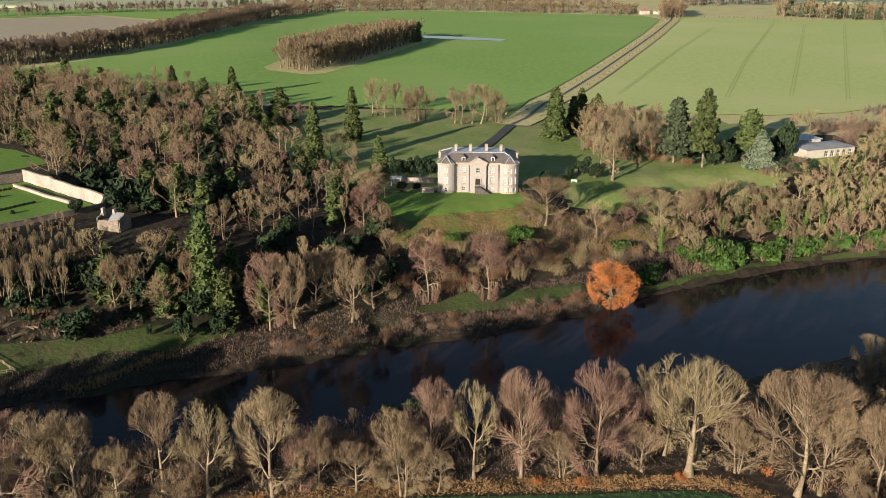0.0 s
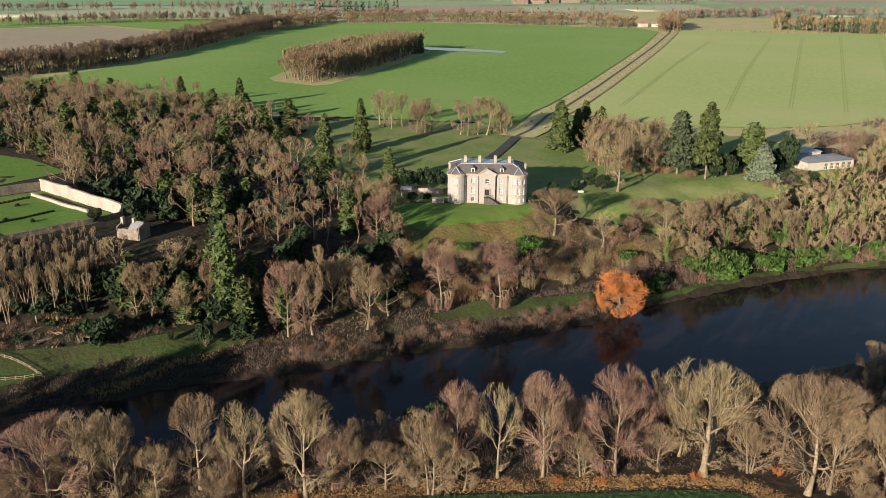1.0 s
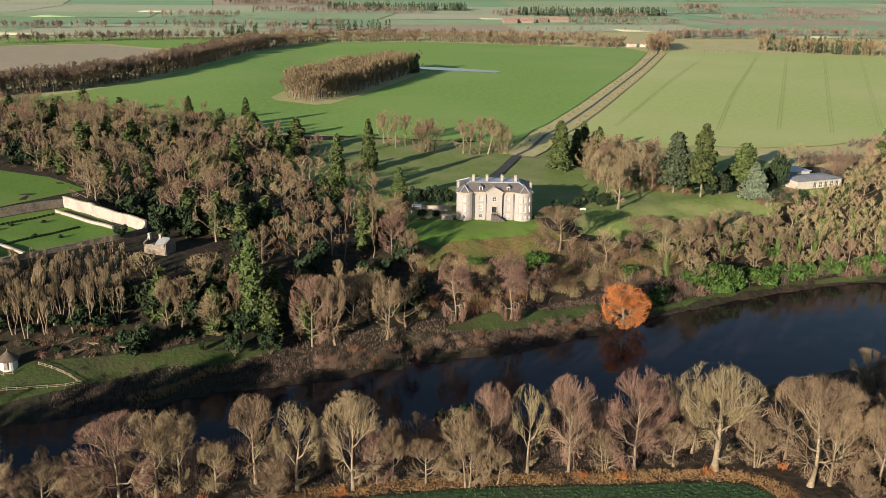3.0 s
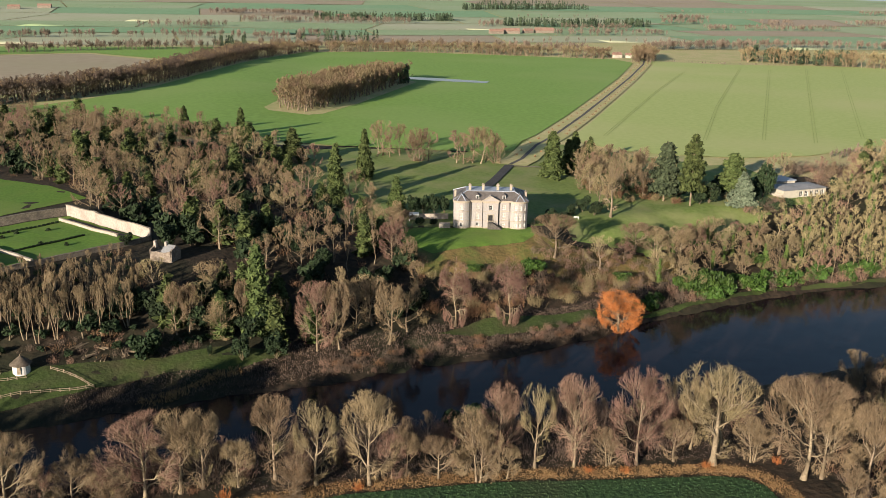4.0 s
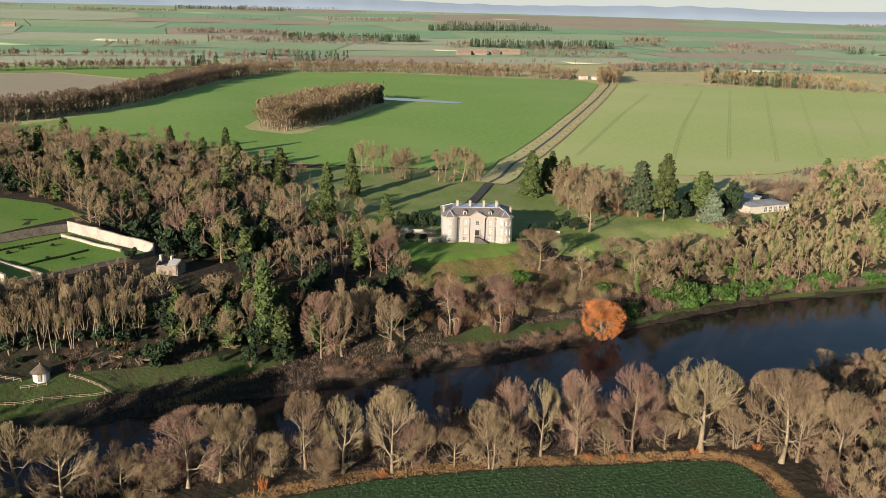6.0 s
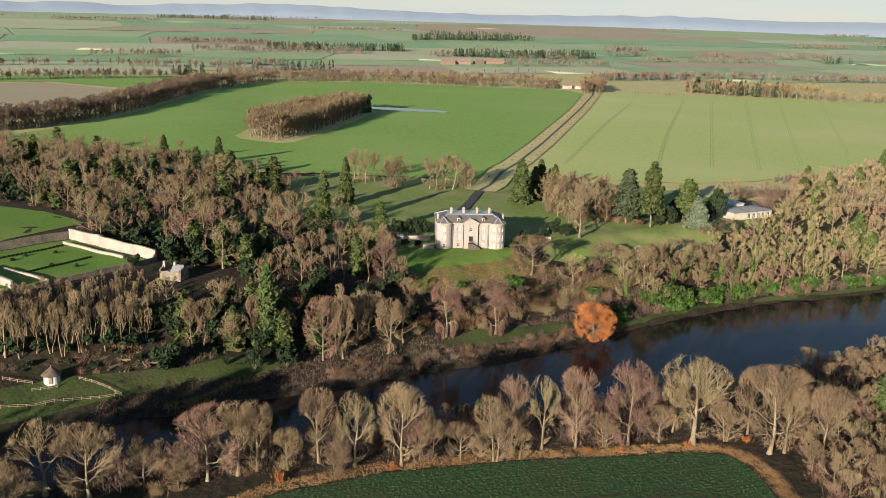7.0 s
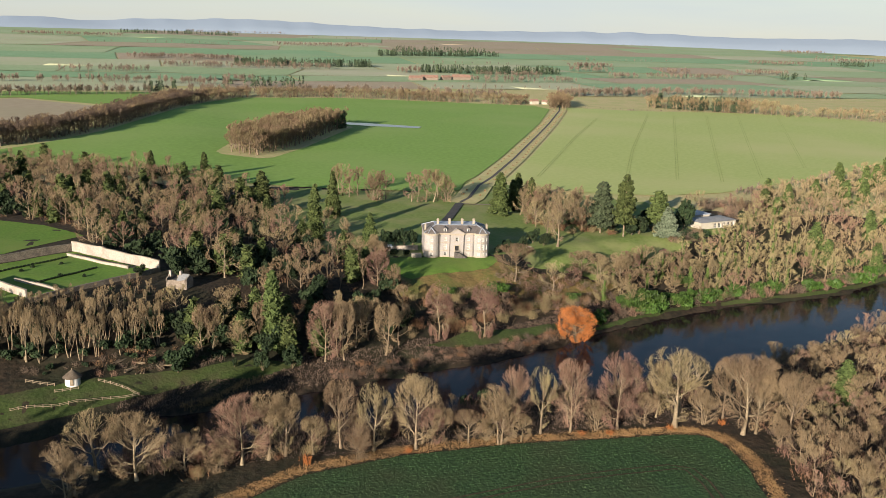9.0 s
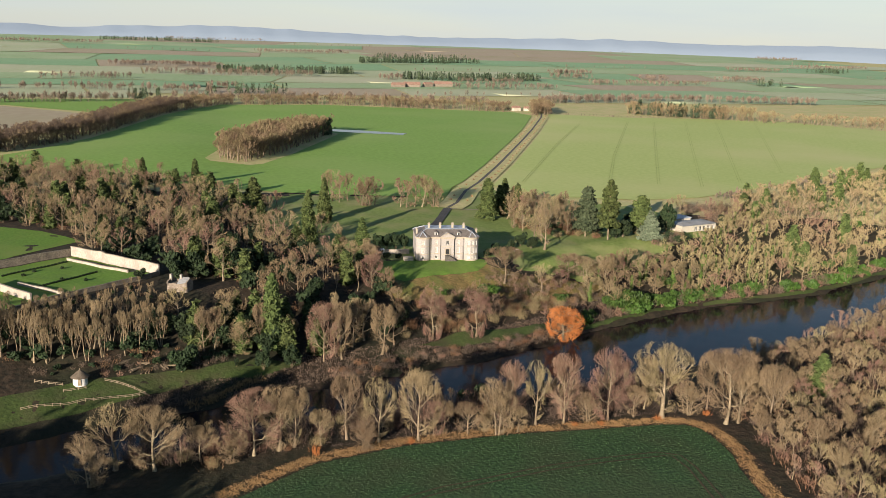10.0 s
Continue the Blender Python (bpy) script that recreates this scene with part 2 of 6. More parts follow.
NEAR_EDGE = [(-699, -399.5), (-299.1, -222), (-149, -158.5), (-78, -143.6), (3, -136.2), (62.3, -120.9), (98, -109.1), (132.4, -98.6), (161.5, -89.2), (263.9, -41.3), (420.6, 23), (899, 157.4)]
WATER = -16.8


def plateau(x, y):
    left = 2.4 * ease((-x - 45) / 80) * ease((y + 80) / 40)
    right = 0.3 * ease((x - 80) / 90) * (0.4 + 0.6 * math.exp(-(((y - 70) / 130) ** 2)))
    return left + right + 50 * ease((y - 700) / 3600)


def ripple(x, y, s):
    return noise.noise(Vector((x * s, y * s, 3.7)))


def terrain(x, y):
    d = 0.9 * (y - along(x, FAR_EDGE) + 2.5 * ripple(x, y, 0.09) + 1.2 * ripple(x, y, 0.3))
    if d >= 0:
        p = plateau(x, y)
        foot = WATER + 1.5 * ease(d / 3) + (3.0 + 1.4 * ease((-x - 60) / 40)) * ease((d - 2) / 18)
        # the mouth of a small burn
        foot -= 2.4 * ease(1 - abs(x + 35 + 0.15 * (y + 82)) / 4.0) * ease(1 - (d - 6) / 22)
        up = ease((d - 16) / 44)
        rise = foot + (p - foot) * up
        return rise + 0.35 * ripple(x, y, 0.12) * ease(d / 12) * (1 - ease((y - 60) / 200)) * (0.15 if abs(x) < 18 and -6 < y < 25 else 1.0)
    n = 0.9 * (along(x, NEAR_EDGE) - y + 1.5 * ripple(x, y, 0.1))
    if n >= 0:
        foot = WATER + 1.4 * ease(n / 2.5)
        return foot + (2.5 - foot) * ease((n - 1) / 12)
    return WATER - 2.0 * ease(min(-d, -n) / 6)


def steps(rows):
    out = [rows[0][0]]
    for a, b, s in rows:
        k = max(1, round((b - a) / s))
        out += [a + (b - a) * (i + 1) / k for i in range(k)]
    return out


PARK = [(-31, 4.7), (-44.3, 6.6), (-56.8, 31.2), (-65, 54), (-75.3, 82.8), (-80.5, 125), (-75.5, 155.1), (-40.1, 170.2), (20.8, 153.6), (60.6, 191.3), (85.1, 165.6), (113.5, 127.8), (151.3, 94.8), (150.7, 29.4), (119.1, 18.2), (105.3, 4.9), (57.9, -10.8), (32.1, -7.2), (28.1, 2.8)]
ROUGH = [(14, -15), (22, -11.2), (57.9, -12.8), (71.8, -10.3), (63.7, -26.6), (42, -38), (18.1, -41.3)]


def ground_sheet():
    xs = steps([(-4600, -1200, 170), (-1200, -420, 26), (-420, -180, 6), (-180, 190, 2.2), (190, 420, 6), (420, 1200, 26), (1200, 4600, 170)])
    ys = steps([(-900, -420, 30), (-420, -185, 6), (-185, 40, 2.2), (40, 260, 6), (260, 900, 22), (900, 2000, 60), (2000, 4700, 130)])
    verts = [(x, y, terrain(x, y)) for y in ys for x in xs]
    w = len(xs)
    faces = [(j * w + i, j * w + i + 1, (j + 1) * w + i + 1, (j + 1) * w + i) for j in range(len(ys) - 1) for i in range(w - 1)]
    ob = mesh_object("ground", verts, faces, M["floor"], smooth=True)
    ob.data.materials.append(M["verge"])
    ob.data.materials.append(M["park"])
    ob.data.materials.append(M["rough"])
    for p in ob.data.polygons:
        x, y, _ = p.center
        u, v = x + 3 * ripple(x, y, 0.11), y + 3 * ripple(y, x, 0.11)
        if inside(u, v, PARK):
            p.material_index = 2
        elif inside(u, v, ROUGH):
            p.material_index = 3
        elif y > 178 or (y > 60 and x > 62 and y > 150 - 0.45 * x) or x < -330:
            p.material_index = 1
    tagged(ob, "woodland floor of leaf litter, moss and rough grass", "ground", kind="structure")


def patch(name, outline, material, label, category, cell=6.0, lift=0.12, kind="structure"):
    """A sheet that lies on the land inside an outline given in the plan."""
    bm = bmesh.new()
    bm.faces.new([bm.verts.new((x, y, 0)) for x, y in outline])
    bmesh.ops.triangulate(bm, faces=bm.faces[:])
    for axis in (0, 1):
        lo, hi = min(p[axis] for p in outline), max(p[axis] for p in outline)
        k = int((hi - lo) / cell)
        for i in range(1, k + 1):
            co, no = [0, 0, 0], [0, 0, 0]
            co[axis], no[axis] = lo + (hi - lo) * i / (k + 1), 1
            bmesh.ops.bisect_plane(bm, geom=bm.verts[:] + bm.edges[:] + bm.faces[:], plane_co=co, plane_no=no)
    for v in bm.verts:
        v.co.z = terrain(v.co.x, v.co.y) + lift
    bmesh.ops.recalc_face_normals(bm, faces=bm.faces[:])
    me = bpy.data.meshes.new(name)
    bm.to_mesh(me)
    bm.free()
    me.materials.append(material)
    me.polygons.foreach_set("use_smooth", [True] * len(me.polygons))
    ob = new(name, me)
    return tagged(ob, label, category, kind=kind)


def ribbon(name, line, width, material, label, category, lift=0.2, kind="structure"):
    """A strip along a line in the plan, laid on the land."""
    pts = []
    for (a, b), (c, d) in zip(line, line[1:]):
        k = max(1, int(math.hypot(c - a, d - b) / 5))
        pts += [(a + (c - a) * i / k, b + (d - b) * i / k) for i in range(k)]
    pts.append(line[-1])
    verts, faces = [], []
    for i, (x, y) in enumerate(pts):
        p, q = pts[max(i - 1, 0)], pts[min(i + 1, len(pts) - 1)]
        t = Vector((q[0] - p[0], q[1] - p[1])).normalized()
        for s in (-0.5, 0.5):
            u, v = x - t.y * s * width, y + t.x * s * width
            verts.append((u, v, terrain(u, v) + lift))
        if i:
            faces.append((2 * i - 2, 2 * i - 1, 2 * i + 1, 2 * i))
    ob = mesh_object(name, verts, faces, material, smooth=True)
    return tagged(ob, label, category, kind=kind)


def inside(x, y, outline):
    hit = False
    for (a, b), (c, d) in zip(outline, outline[1:] + outline[:1]):
        if (b > y) != (d > y) and x < (c - a) * (y - b) / (d - b) + a:
            hit = not hit
    return hit


ground_sheet()
river = mesh_object("water", [(-4000, -900, WATER), (4000, -900, WATER), (4000, 400, WATER), (-4000, 400, WATER)], [(0, 1, 2, 3)], M["water"])
tagged(river, "dark slow river with faint ripples", "river", kind="structure")

BIG_FIELD = [(-300.6, 289.6), (-262.7, 266.9), (-170.9, 227.8), (-101.8, 197.5), (-40.2, 172.2), (18.8, 153.7), (47, 152.5), (58.7, 181), (72.6, 201.2), (116.8, 282.4), (185.6, 416.3), (241.3, 526.2), (310.5, 674),
             (318.6, 694), (313.8, 741), (210.6, 785), (74.9, 845), (-56.4, 836), (-94.4, 741), (-125.1, 655), (-179, 445.5), (-216.2, 360), (-244, 321)]
patch("field_north", BIG_FIELD, M["field"], "large green field of young winter wheat", "field", 11, 0.4)
patch("field_east", [(88.8, 186.2), (99.2, 161.1), (113.4, 140.2), (161.2, 121.3), (203.9, 124.4), (279.6, 158.2), (368, 197.4), (469.1, 247.5), (606, 360.9), (703, 480), (626, 623), (523.9, 653), (424.9, 671), (347.6, 718), (332.3, 666), (261.2, 519.7), (205.3, 409.1), (137, 275.8)],
      M["field_pale"], "paler green wheat field with tramlines", "field", 11, 0.4)
patch("field_stubble", [(372.1, 192.3), (419.8, 204.1), (499, 247.3), (602, 335.5), (687, 375), (638, 286.4), (519.4, 202.8), (425.2, 148.2)], M["stubble"], "tawny stubble field at the edge of the wood", "field", 11, 0.4)
patch("field_west", [(-300.4, 193.6), (-190, 88.5), (-169.2, 75.4), (-149.6, 52.4), (-164.8, 36.4), (-175.6, 24.3), (-230.6, -12), (-419.9, 21.7)], M["lawn"], "green pasture beyond the garden wall", "field", 8)
DRIVE = [(36.3, 114.1), (46.3, 128.9), (63.9, 167.3), (82.7, 197.8), (125.9, 278.1), (194.5, 411.8), (250.3, 521.9), (322.3, 670), (343.6, 721)]
ribbon("verge", DRIVE, 17, M["verge"], "tawny grass verge beside the drive", "verge", 0.5)
ribbon("road", DRIVE, 2.0, M["drive"], "narrow grey worn drive between verges", "road", 0.6)
ribbon("road", [(0.9, 40), (5.8, 50.2), (10.7, 59.3), (16.6, 70.4), (25, 88.3), (36.3, 114.1)], 4.6, M["road"], "grey asphalt drive behind the house", "road", 0.4)
ribbon("path", [(36.3, 112.1), (49.5, 107.3), (65.6, 104.4), (81.7, 103.8)], 2.2, M["gravel"], "gravel path leaving the drive", "path", 0.38)
patch("lawn_front", [(-31, 3.7), (-13.9, 3.7), (-12.9, 2.3), (17, 0.4), (19.5, -3.3), (17.5, -7.8), (11.4, -14.6), (-7.2, -18.4), (-22.2, -23.8), (-32.1, -13.6)], M["lawn"], "mown lawn before the house", "lawn", 1.1, 0.16)
patch("slope_front", [(11.4, -14.6), (17.5, -7.8), (24.1, -13.2), (20, -25.1), (8, -32.9), (-12, -36.6), (-29.2, -36.3), (-32.1, -13.6), (-22.2, -23.8), (-7.2, -18.4)], M["rough"], "rough tawny grass slope below the lawn", "grass slope", 1.3, 0.13)
RIVERSIDE = [(-27.2, -66.7), (-11.4, -58), (7.7, -56), (26.2, -51.7), (28.2, -55.2), (5.1, -64.6), (-11.7, -67.5)]
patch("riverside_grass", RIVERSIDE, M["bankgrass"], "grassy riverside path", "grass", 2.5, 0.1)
MEADOW = [(-180.2, -97.7), (-150.6, -87.8), (-135.5, -82.8), (-111.9, -79.3), (-103.6, -78.9), (-85.4, -72.4), (-70.1, -76.6), (-85.4, -82.9), (-98.5, -83.9), (-119.2, -91.3), (-131.4, -96.2), (-141.5, -99.8), (-180, -112.8)]
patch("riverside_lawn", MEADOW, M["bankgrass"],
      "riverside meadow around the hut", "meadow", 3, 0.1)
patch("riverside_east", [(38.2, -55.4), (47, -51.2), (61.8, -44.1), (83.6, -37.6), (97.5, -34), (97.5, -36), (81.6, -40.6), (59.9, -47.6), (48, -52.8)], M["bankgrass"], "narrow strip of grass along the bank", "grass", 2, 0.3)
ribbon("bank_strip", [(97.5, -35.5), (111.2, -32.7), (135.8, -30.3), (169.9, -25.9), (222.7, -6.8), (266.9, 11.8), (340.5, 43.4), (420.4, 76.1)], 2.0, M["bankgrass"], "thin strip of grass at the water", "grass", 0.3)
CROP = [(-168.4, -241), (-118, -201.5), (-80.8, -177.9), (-59.6, -173.6), (-33.9, -173.3), (-9.7, -175.5), (5.4, -176.4), (10.3, -177.8), (13.2, -180.6), (13.6, -186.6), (12.8, -194.5), (10.5, -200.5), (-3.2, -262.1), (-58.1, -421.2), (-198.4, -420.8)]
patch("field_south", CROP, M["crop"], "dark green crop field with tractor tracks", "field", 4, 0.1)

# ---- trees ----
class Soup:
    """Gathers triangles and quads for one mesh."""

    def __init__(self):
        self.v, self.t, self.q, self.n = [], [np.zeros((0, 3), int)], [np.zeros((0, 4), int)], 0

    def add(self, verts, faces):
        self.v.append(verts.reshape(-1, 3))
        (self.t if faces.shape[1] == 3 else self.q).append(faces + self.n)
        self.n += len(self.v[-1])

    def arrays(self):
        return np.concatenate(self.v), np.concatenate(self.t), np.concatenate(self.q)

    def take(self, verts, tris, quads):
        self.v.append(verts)
        self.t.append(tris + self.n)
        self.q.append(quads + self.n)
        self.n += len(verts)

    def tubes(self, a, b, ra, rb, sides):
        a, b = np.atleast_2d(a), np.atleast_2d(b)
        k = len(a)
        d = b - a
        d = d / (np.linalg.norm(d, axis=1, keepdims=True) + 1e-9)
        u = np.cross(d, np.where(np.abs(d[:, 2:3]) > 0.9, [[1.0, 0, 0]], [[0, 0, 1.0]]))
        u /= np.linalg.norm(u, axis=1, keepdims=True) + 1e-9
        w = np.cross(d, u)
        ang = np.arange(sides) * 2 * np.pi / sides
        ring = u[:, None] * np.cos(ang)[None, :, None] + w[:, None] * np.sin(ang)[None, :, None]
        ra, rb = np.broadcast_to(ra, k).reshape(-1, 1, 1), np.broadcast_to(rb, k).reshape(-1, 1, 1)
        verts = np.concatenate([a[:, None] + ring * ra, b[:, None] + ring * rb], 1)
        i = np.arange(sides)
        face = np.stack([i, (i + 1) % sides, (i + 1) % sides + sides, i + sides], 1)
        self.add(verts, (face[None] + (np.arange(k) * 2 * sides)[:, None, None]).reshape(-1, 4))

    def blades(self, a, b, w, rng):
        k = len(a)
        d = b - a
        s = np.cross(d, rng.normal(size=(k, 3)))
        s *= (np.broadcast_to(w, k).reshape(-1, 1) / 2) / (np.linalg.norm(s, axis=1, keepdims=True) + 1e-9)
        self.add(np.stack([a - s, a + s, b], 1), np.arange(3 * k).reshape(-1, 3))

    def leaves(self, c, size, rng, out=None, flat=0.5):
        """Small four-cornered sprays with a random tilt, leaning outwards."""
        k = len(c)
        nrm = rng.normal(size=(k, 3)) + (0 if out is None else out * (1 / flat))
        nrm /= np.linalg.norm(nrm, axis=1, keepdims=True)
        u = np.cross(nrm, rng.normal(size=(k, 3)))
        u /= np.linalg.norm(u, axis=1, keepdims=True)
        w = np.cross(nrm, u)
        s = (np.broadcast_to(size, k) * rng.uniform(0.6, 1.3, k)).reshape(-1, 1)
        self.add(np.stack([c - u * s, c - w * s * 0.5, c + u * s, c + w * s * 0.5], 1), np.arange(4 * k).reshape(-1, 4))

    def made(self, name, material, parent, label=""):
        ob = new(name, quick_mesh(name, *self.arrays(), [material]))
        ob.parent = parent
        if label:
            ob["label"] = label
        return ob


def unit(v):
    return v / (np.linalg.norm(v, axis=-1, keepdims=True) + 1e-9)


def branches(rng, h, spread, detail, low, wood, crown, fat=1.0, wide=1.0, lite=False, lean=1.0, droop=0.0):
    """A bare broadleaved tree: trunk, ascending limbs, and three orders of branches that fan out to an uneven crown."""
    zs = np.linspace(0, 0.8 * h, 5 if lite else 9)
    sway = rng.normal(size=(2, 2)) * 0.016 * h * lean
    u = zs / h
    spine = np.stack([np.sin(u * 2.6) * sway[0, 0] + np.sin(u * 8) * sway[1, 0] * 0.5, np.sin(u * 2.6) * sway[0, 1] + np.sin(u * 7) * sway[1, 1] * 0.5, zs], 1)
    r = 0.0165 * h * (1 - u) ** 1.1 * fat
    r[0] *= 1.6
    wood.tubes(spine[:-1], spine[1:], r[:-1], r[1:], 4 if lite else 7)
    mid = np.array([0, 0, h * (low + 0.56 * (1 - low))])
    up, down = h - mid[2], mid[2] - low * h
    lobes = unit(rng.normal(size=(8, 3)) + [0, 0, 0.3])

    def reach(p):
        """How far out a point lies: 1 on the crown's surface."""
        o = p - mid
        d = unit(o)
        bulge = 0.86 + 0.18 * np.max(d @ lobes.T, axis=-1) ** 3
        axis = np.where(o[..., 2] > 0, up, down)
        return ((np.hypot(o[..., 0], o[..., 1]) / spread) ** 2.3 + np.abs(o[..., 2] / axis) ** 2.3) ** (1 / 2.3) / bulge

    def kept(a, tip, limit):
        for _ in range(3):
            e = np.maximum(reach(tip) / (limit * rng.uniform(0.93, 1.04, len(tip))), 1.0)
            hub = np.stack([tip[:, 0] * 0, tip[:, 1] * 0, np.where(tip[:, 2] < mid[2], np.maximum(tip[:, 2], (low + 0.04) * h) * 0.9 + 0.1 * mid[2], mid[2])], 1)
            tip = hub + (tip - hub) / e[:, None]
        return tip

    n1 = int(6 + 2.4 * detail**0.5)
    q = (np.arange(n1) + rng.random(n1) * 0.8) / n1
    z0 = h * (low * 0.7 + 0.07 + (0.60 - 0.6 * low) * q)
    az = np.arange(n1) * 2.4 + rng.normal(size=n1) * 0.35 + rng.random() * 6
    rise = 0.0 + 1.3 * q + rng.normal(size=n1) * 0.2
    d0 = unit(np.stack([np.cos(az), np.sin(az), rise], 1))
    p0 = np.stack([np.interp(z0, zs, spine[:, 0]), np.interp(z0, zs, spine[:, 1]), z0], 1)
    far = kept(p0, p0 + d0 * (0.62 * h * (1.05 - 0.35 * q))[:, None], 0.80)
    ctrl = p0 + 0.5 * (far - p0) + np.array([0, 0, -0.02 * h]) + rng.normal(size=(n1, 3)) * 0.03 * h
    t = np.linspace(0, 1, 4 if lite else 6)[:, None, None]
    limb = (1 - t) ** 2 * p0 + 2 * t * (1 - t) * ctrl + t**2 * far
    limb[1:-1] += rng.normal(size=limb[1:-1].shape) * 0.010 * h
    r0 = 0.62 * np.interp(z0, zs, r) + 0.001 * h
    for k in range(len(t) - 1):
        f0, f1 = (1 - 0.8 * k / (len(t) - 1)), (1 - 0.8 * (k + 1) / (len(t) - 1))
        wood.tubes(limb[k], limb[k + 1], r0 * f0, r0 * f1, 3 if lite else 5)

    def grow(seg_a, seg_b, count, length, straight, outward, loose, limit, lift):
        i = rng.integers(0, len(seg_a), count)
        f = rng.uniform(0.15, 1.0, (count, 1)) ** 0.8
        a = seg_a[i] + (seg_b - seg_a)[i] * f
        out = unit(a - np.array([0, 0, 0.34 * h]))
        d = unit(unit(seg_b - seg_a)[i] * straight + out * outward + unit(rng.normal(size=(count, 3))) * loose + np.array([0, 0, lift - droop]))
        return a, kept(a, a + d * (length * h * rng.uniform(0.55, 1.2, count) * (1.15 - 0.35 * f[:, 0]))[:, None], limit)

    sa = np.concatenate([limb[k] for k in range(1, len(t) - 1)] + [spine[len(zs) // 2 : -1]])
    sb = np.concatenate([limb[k] for k in range(2, len(t))] + [spine[len(zs) // 2 + 1 :]])
    n2, n3, n4 = int(16 + 52 * detail), int(60 + 290 * detail), int(260 + 1750 * detail)
    a2, b2 = grow(sa, sb, n2, 0.25, 0.5, 0.5, 0.55, 0.92, 0.08)
    m2 = a2 + 0.5 * (b2 - a2) + rng.normal(size=a2.shape) * 0.012 * h
    if lite:
        wood.blades(a2, b2, 0.009 * h, rng)
    else:
        wood.tubes(a2, m2, 0.0042 * h * fat**0.5, 0.003 * h, 3)
        wood.tubes(m2, b2, 0.003 * h, 0.0014 * h, 3)
    a3, b3 = grow(np.concatenate([a2, m2]), np.concatenate([m2, b2]), n3, 0.15, 0.5, 0.5, 0.55, 0.99, 0.07)
    crown.blades(a3, b3, 0.0050 * h * wide**0.5, rng)
    a4, b4 = grow(a3, b3, n4, 0.082, 0.5, 0.4, 0.6, 1.04, 0.07)
    crown.blades(a4, b4, 0.0031 * h * wide, rng)


def bare_tree(seed, h, spread, detail, twig, low=0.3, label="", ivy=0, droop=0.0, fat=1.0, stems=1, wide=1.0, lite=False, lean=1.0):
    rng = np.random.default_rng(seed)
    wood, crown = Soup(), Soup()
    for k in range(stems):
        w, c = (wood, crown) if stems == 1 else (Soup(), Soup())
        branches(rng, h * (1 if k == 0 else rng.uniform(0.72, 0.92)), spread * (1 if stems == 1 else 0.8), detail / stems**0.5, low, w, c, fat, wide, lite, lean, droop)
        if stems > 1:
            a = 6.28 * k / stems + rng.normal() * 0.3
            off = np.array([math.cos(a), math.sin(a), 0]) * 0.025 * h
            for src, dst in ((w, wood), (c, crown)):
                v, tr, qu = src.arrays()
                v = v + off
                v[:, :2] += off[:2] * 5.0 * (v[:, 2:3] / h)
                dst.take(v, tr, qu)
    ob = tagged(new("bare_tree"), label, "tree")
    wood.made("trunk", M["bark"], ob)
    crown.made("crown", M[twig], ob)
    if ivy:
        soup = Soup()
        z = h * rng.uniform(0.0, 0.7, ivy)
        az = rng.uniform(0, 2 * np.pi, ivy)
        lump = 0.6 + 0.5 * np.sin(z * 1.3 + 2 * np.sin(az + seed)) + 0.3 * np.sin(az * 3 + z)
        rr = h * (0.02 + 0.075 * rng.random(ivy) ** 1.3 * np.clip(lump, 0.1, 1.4)) * (1.25 - 1.0 * z / h)
        out = np.stack([np.cos(az), np.sin(az), 0.2 + az * 0], 1)
        c = out * rr[:, None]
        c[:, 2] = z
        soup.leaves(c, 0.36, rng, out)
        soup.made("ivy", M["ivy"], ob, "green ivy climbing the trunk")
    ob["height"], ob["spread"] = h, spread
    return ob


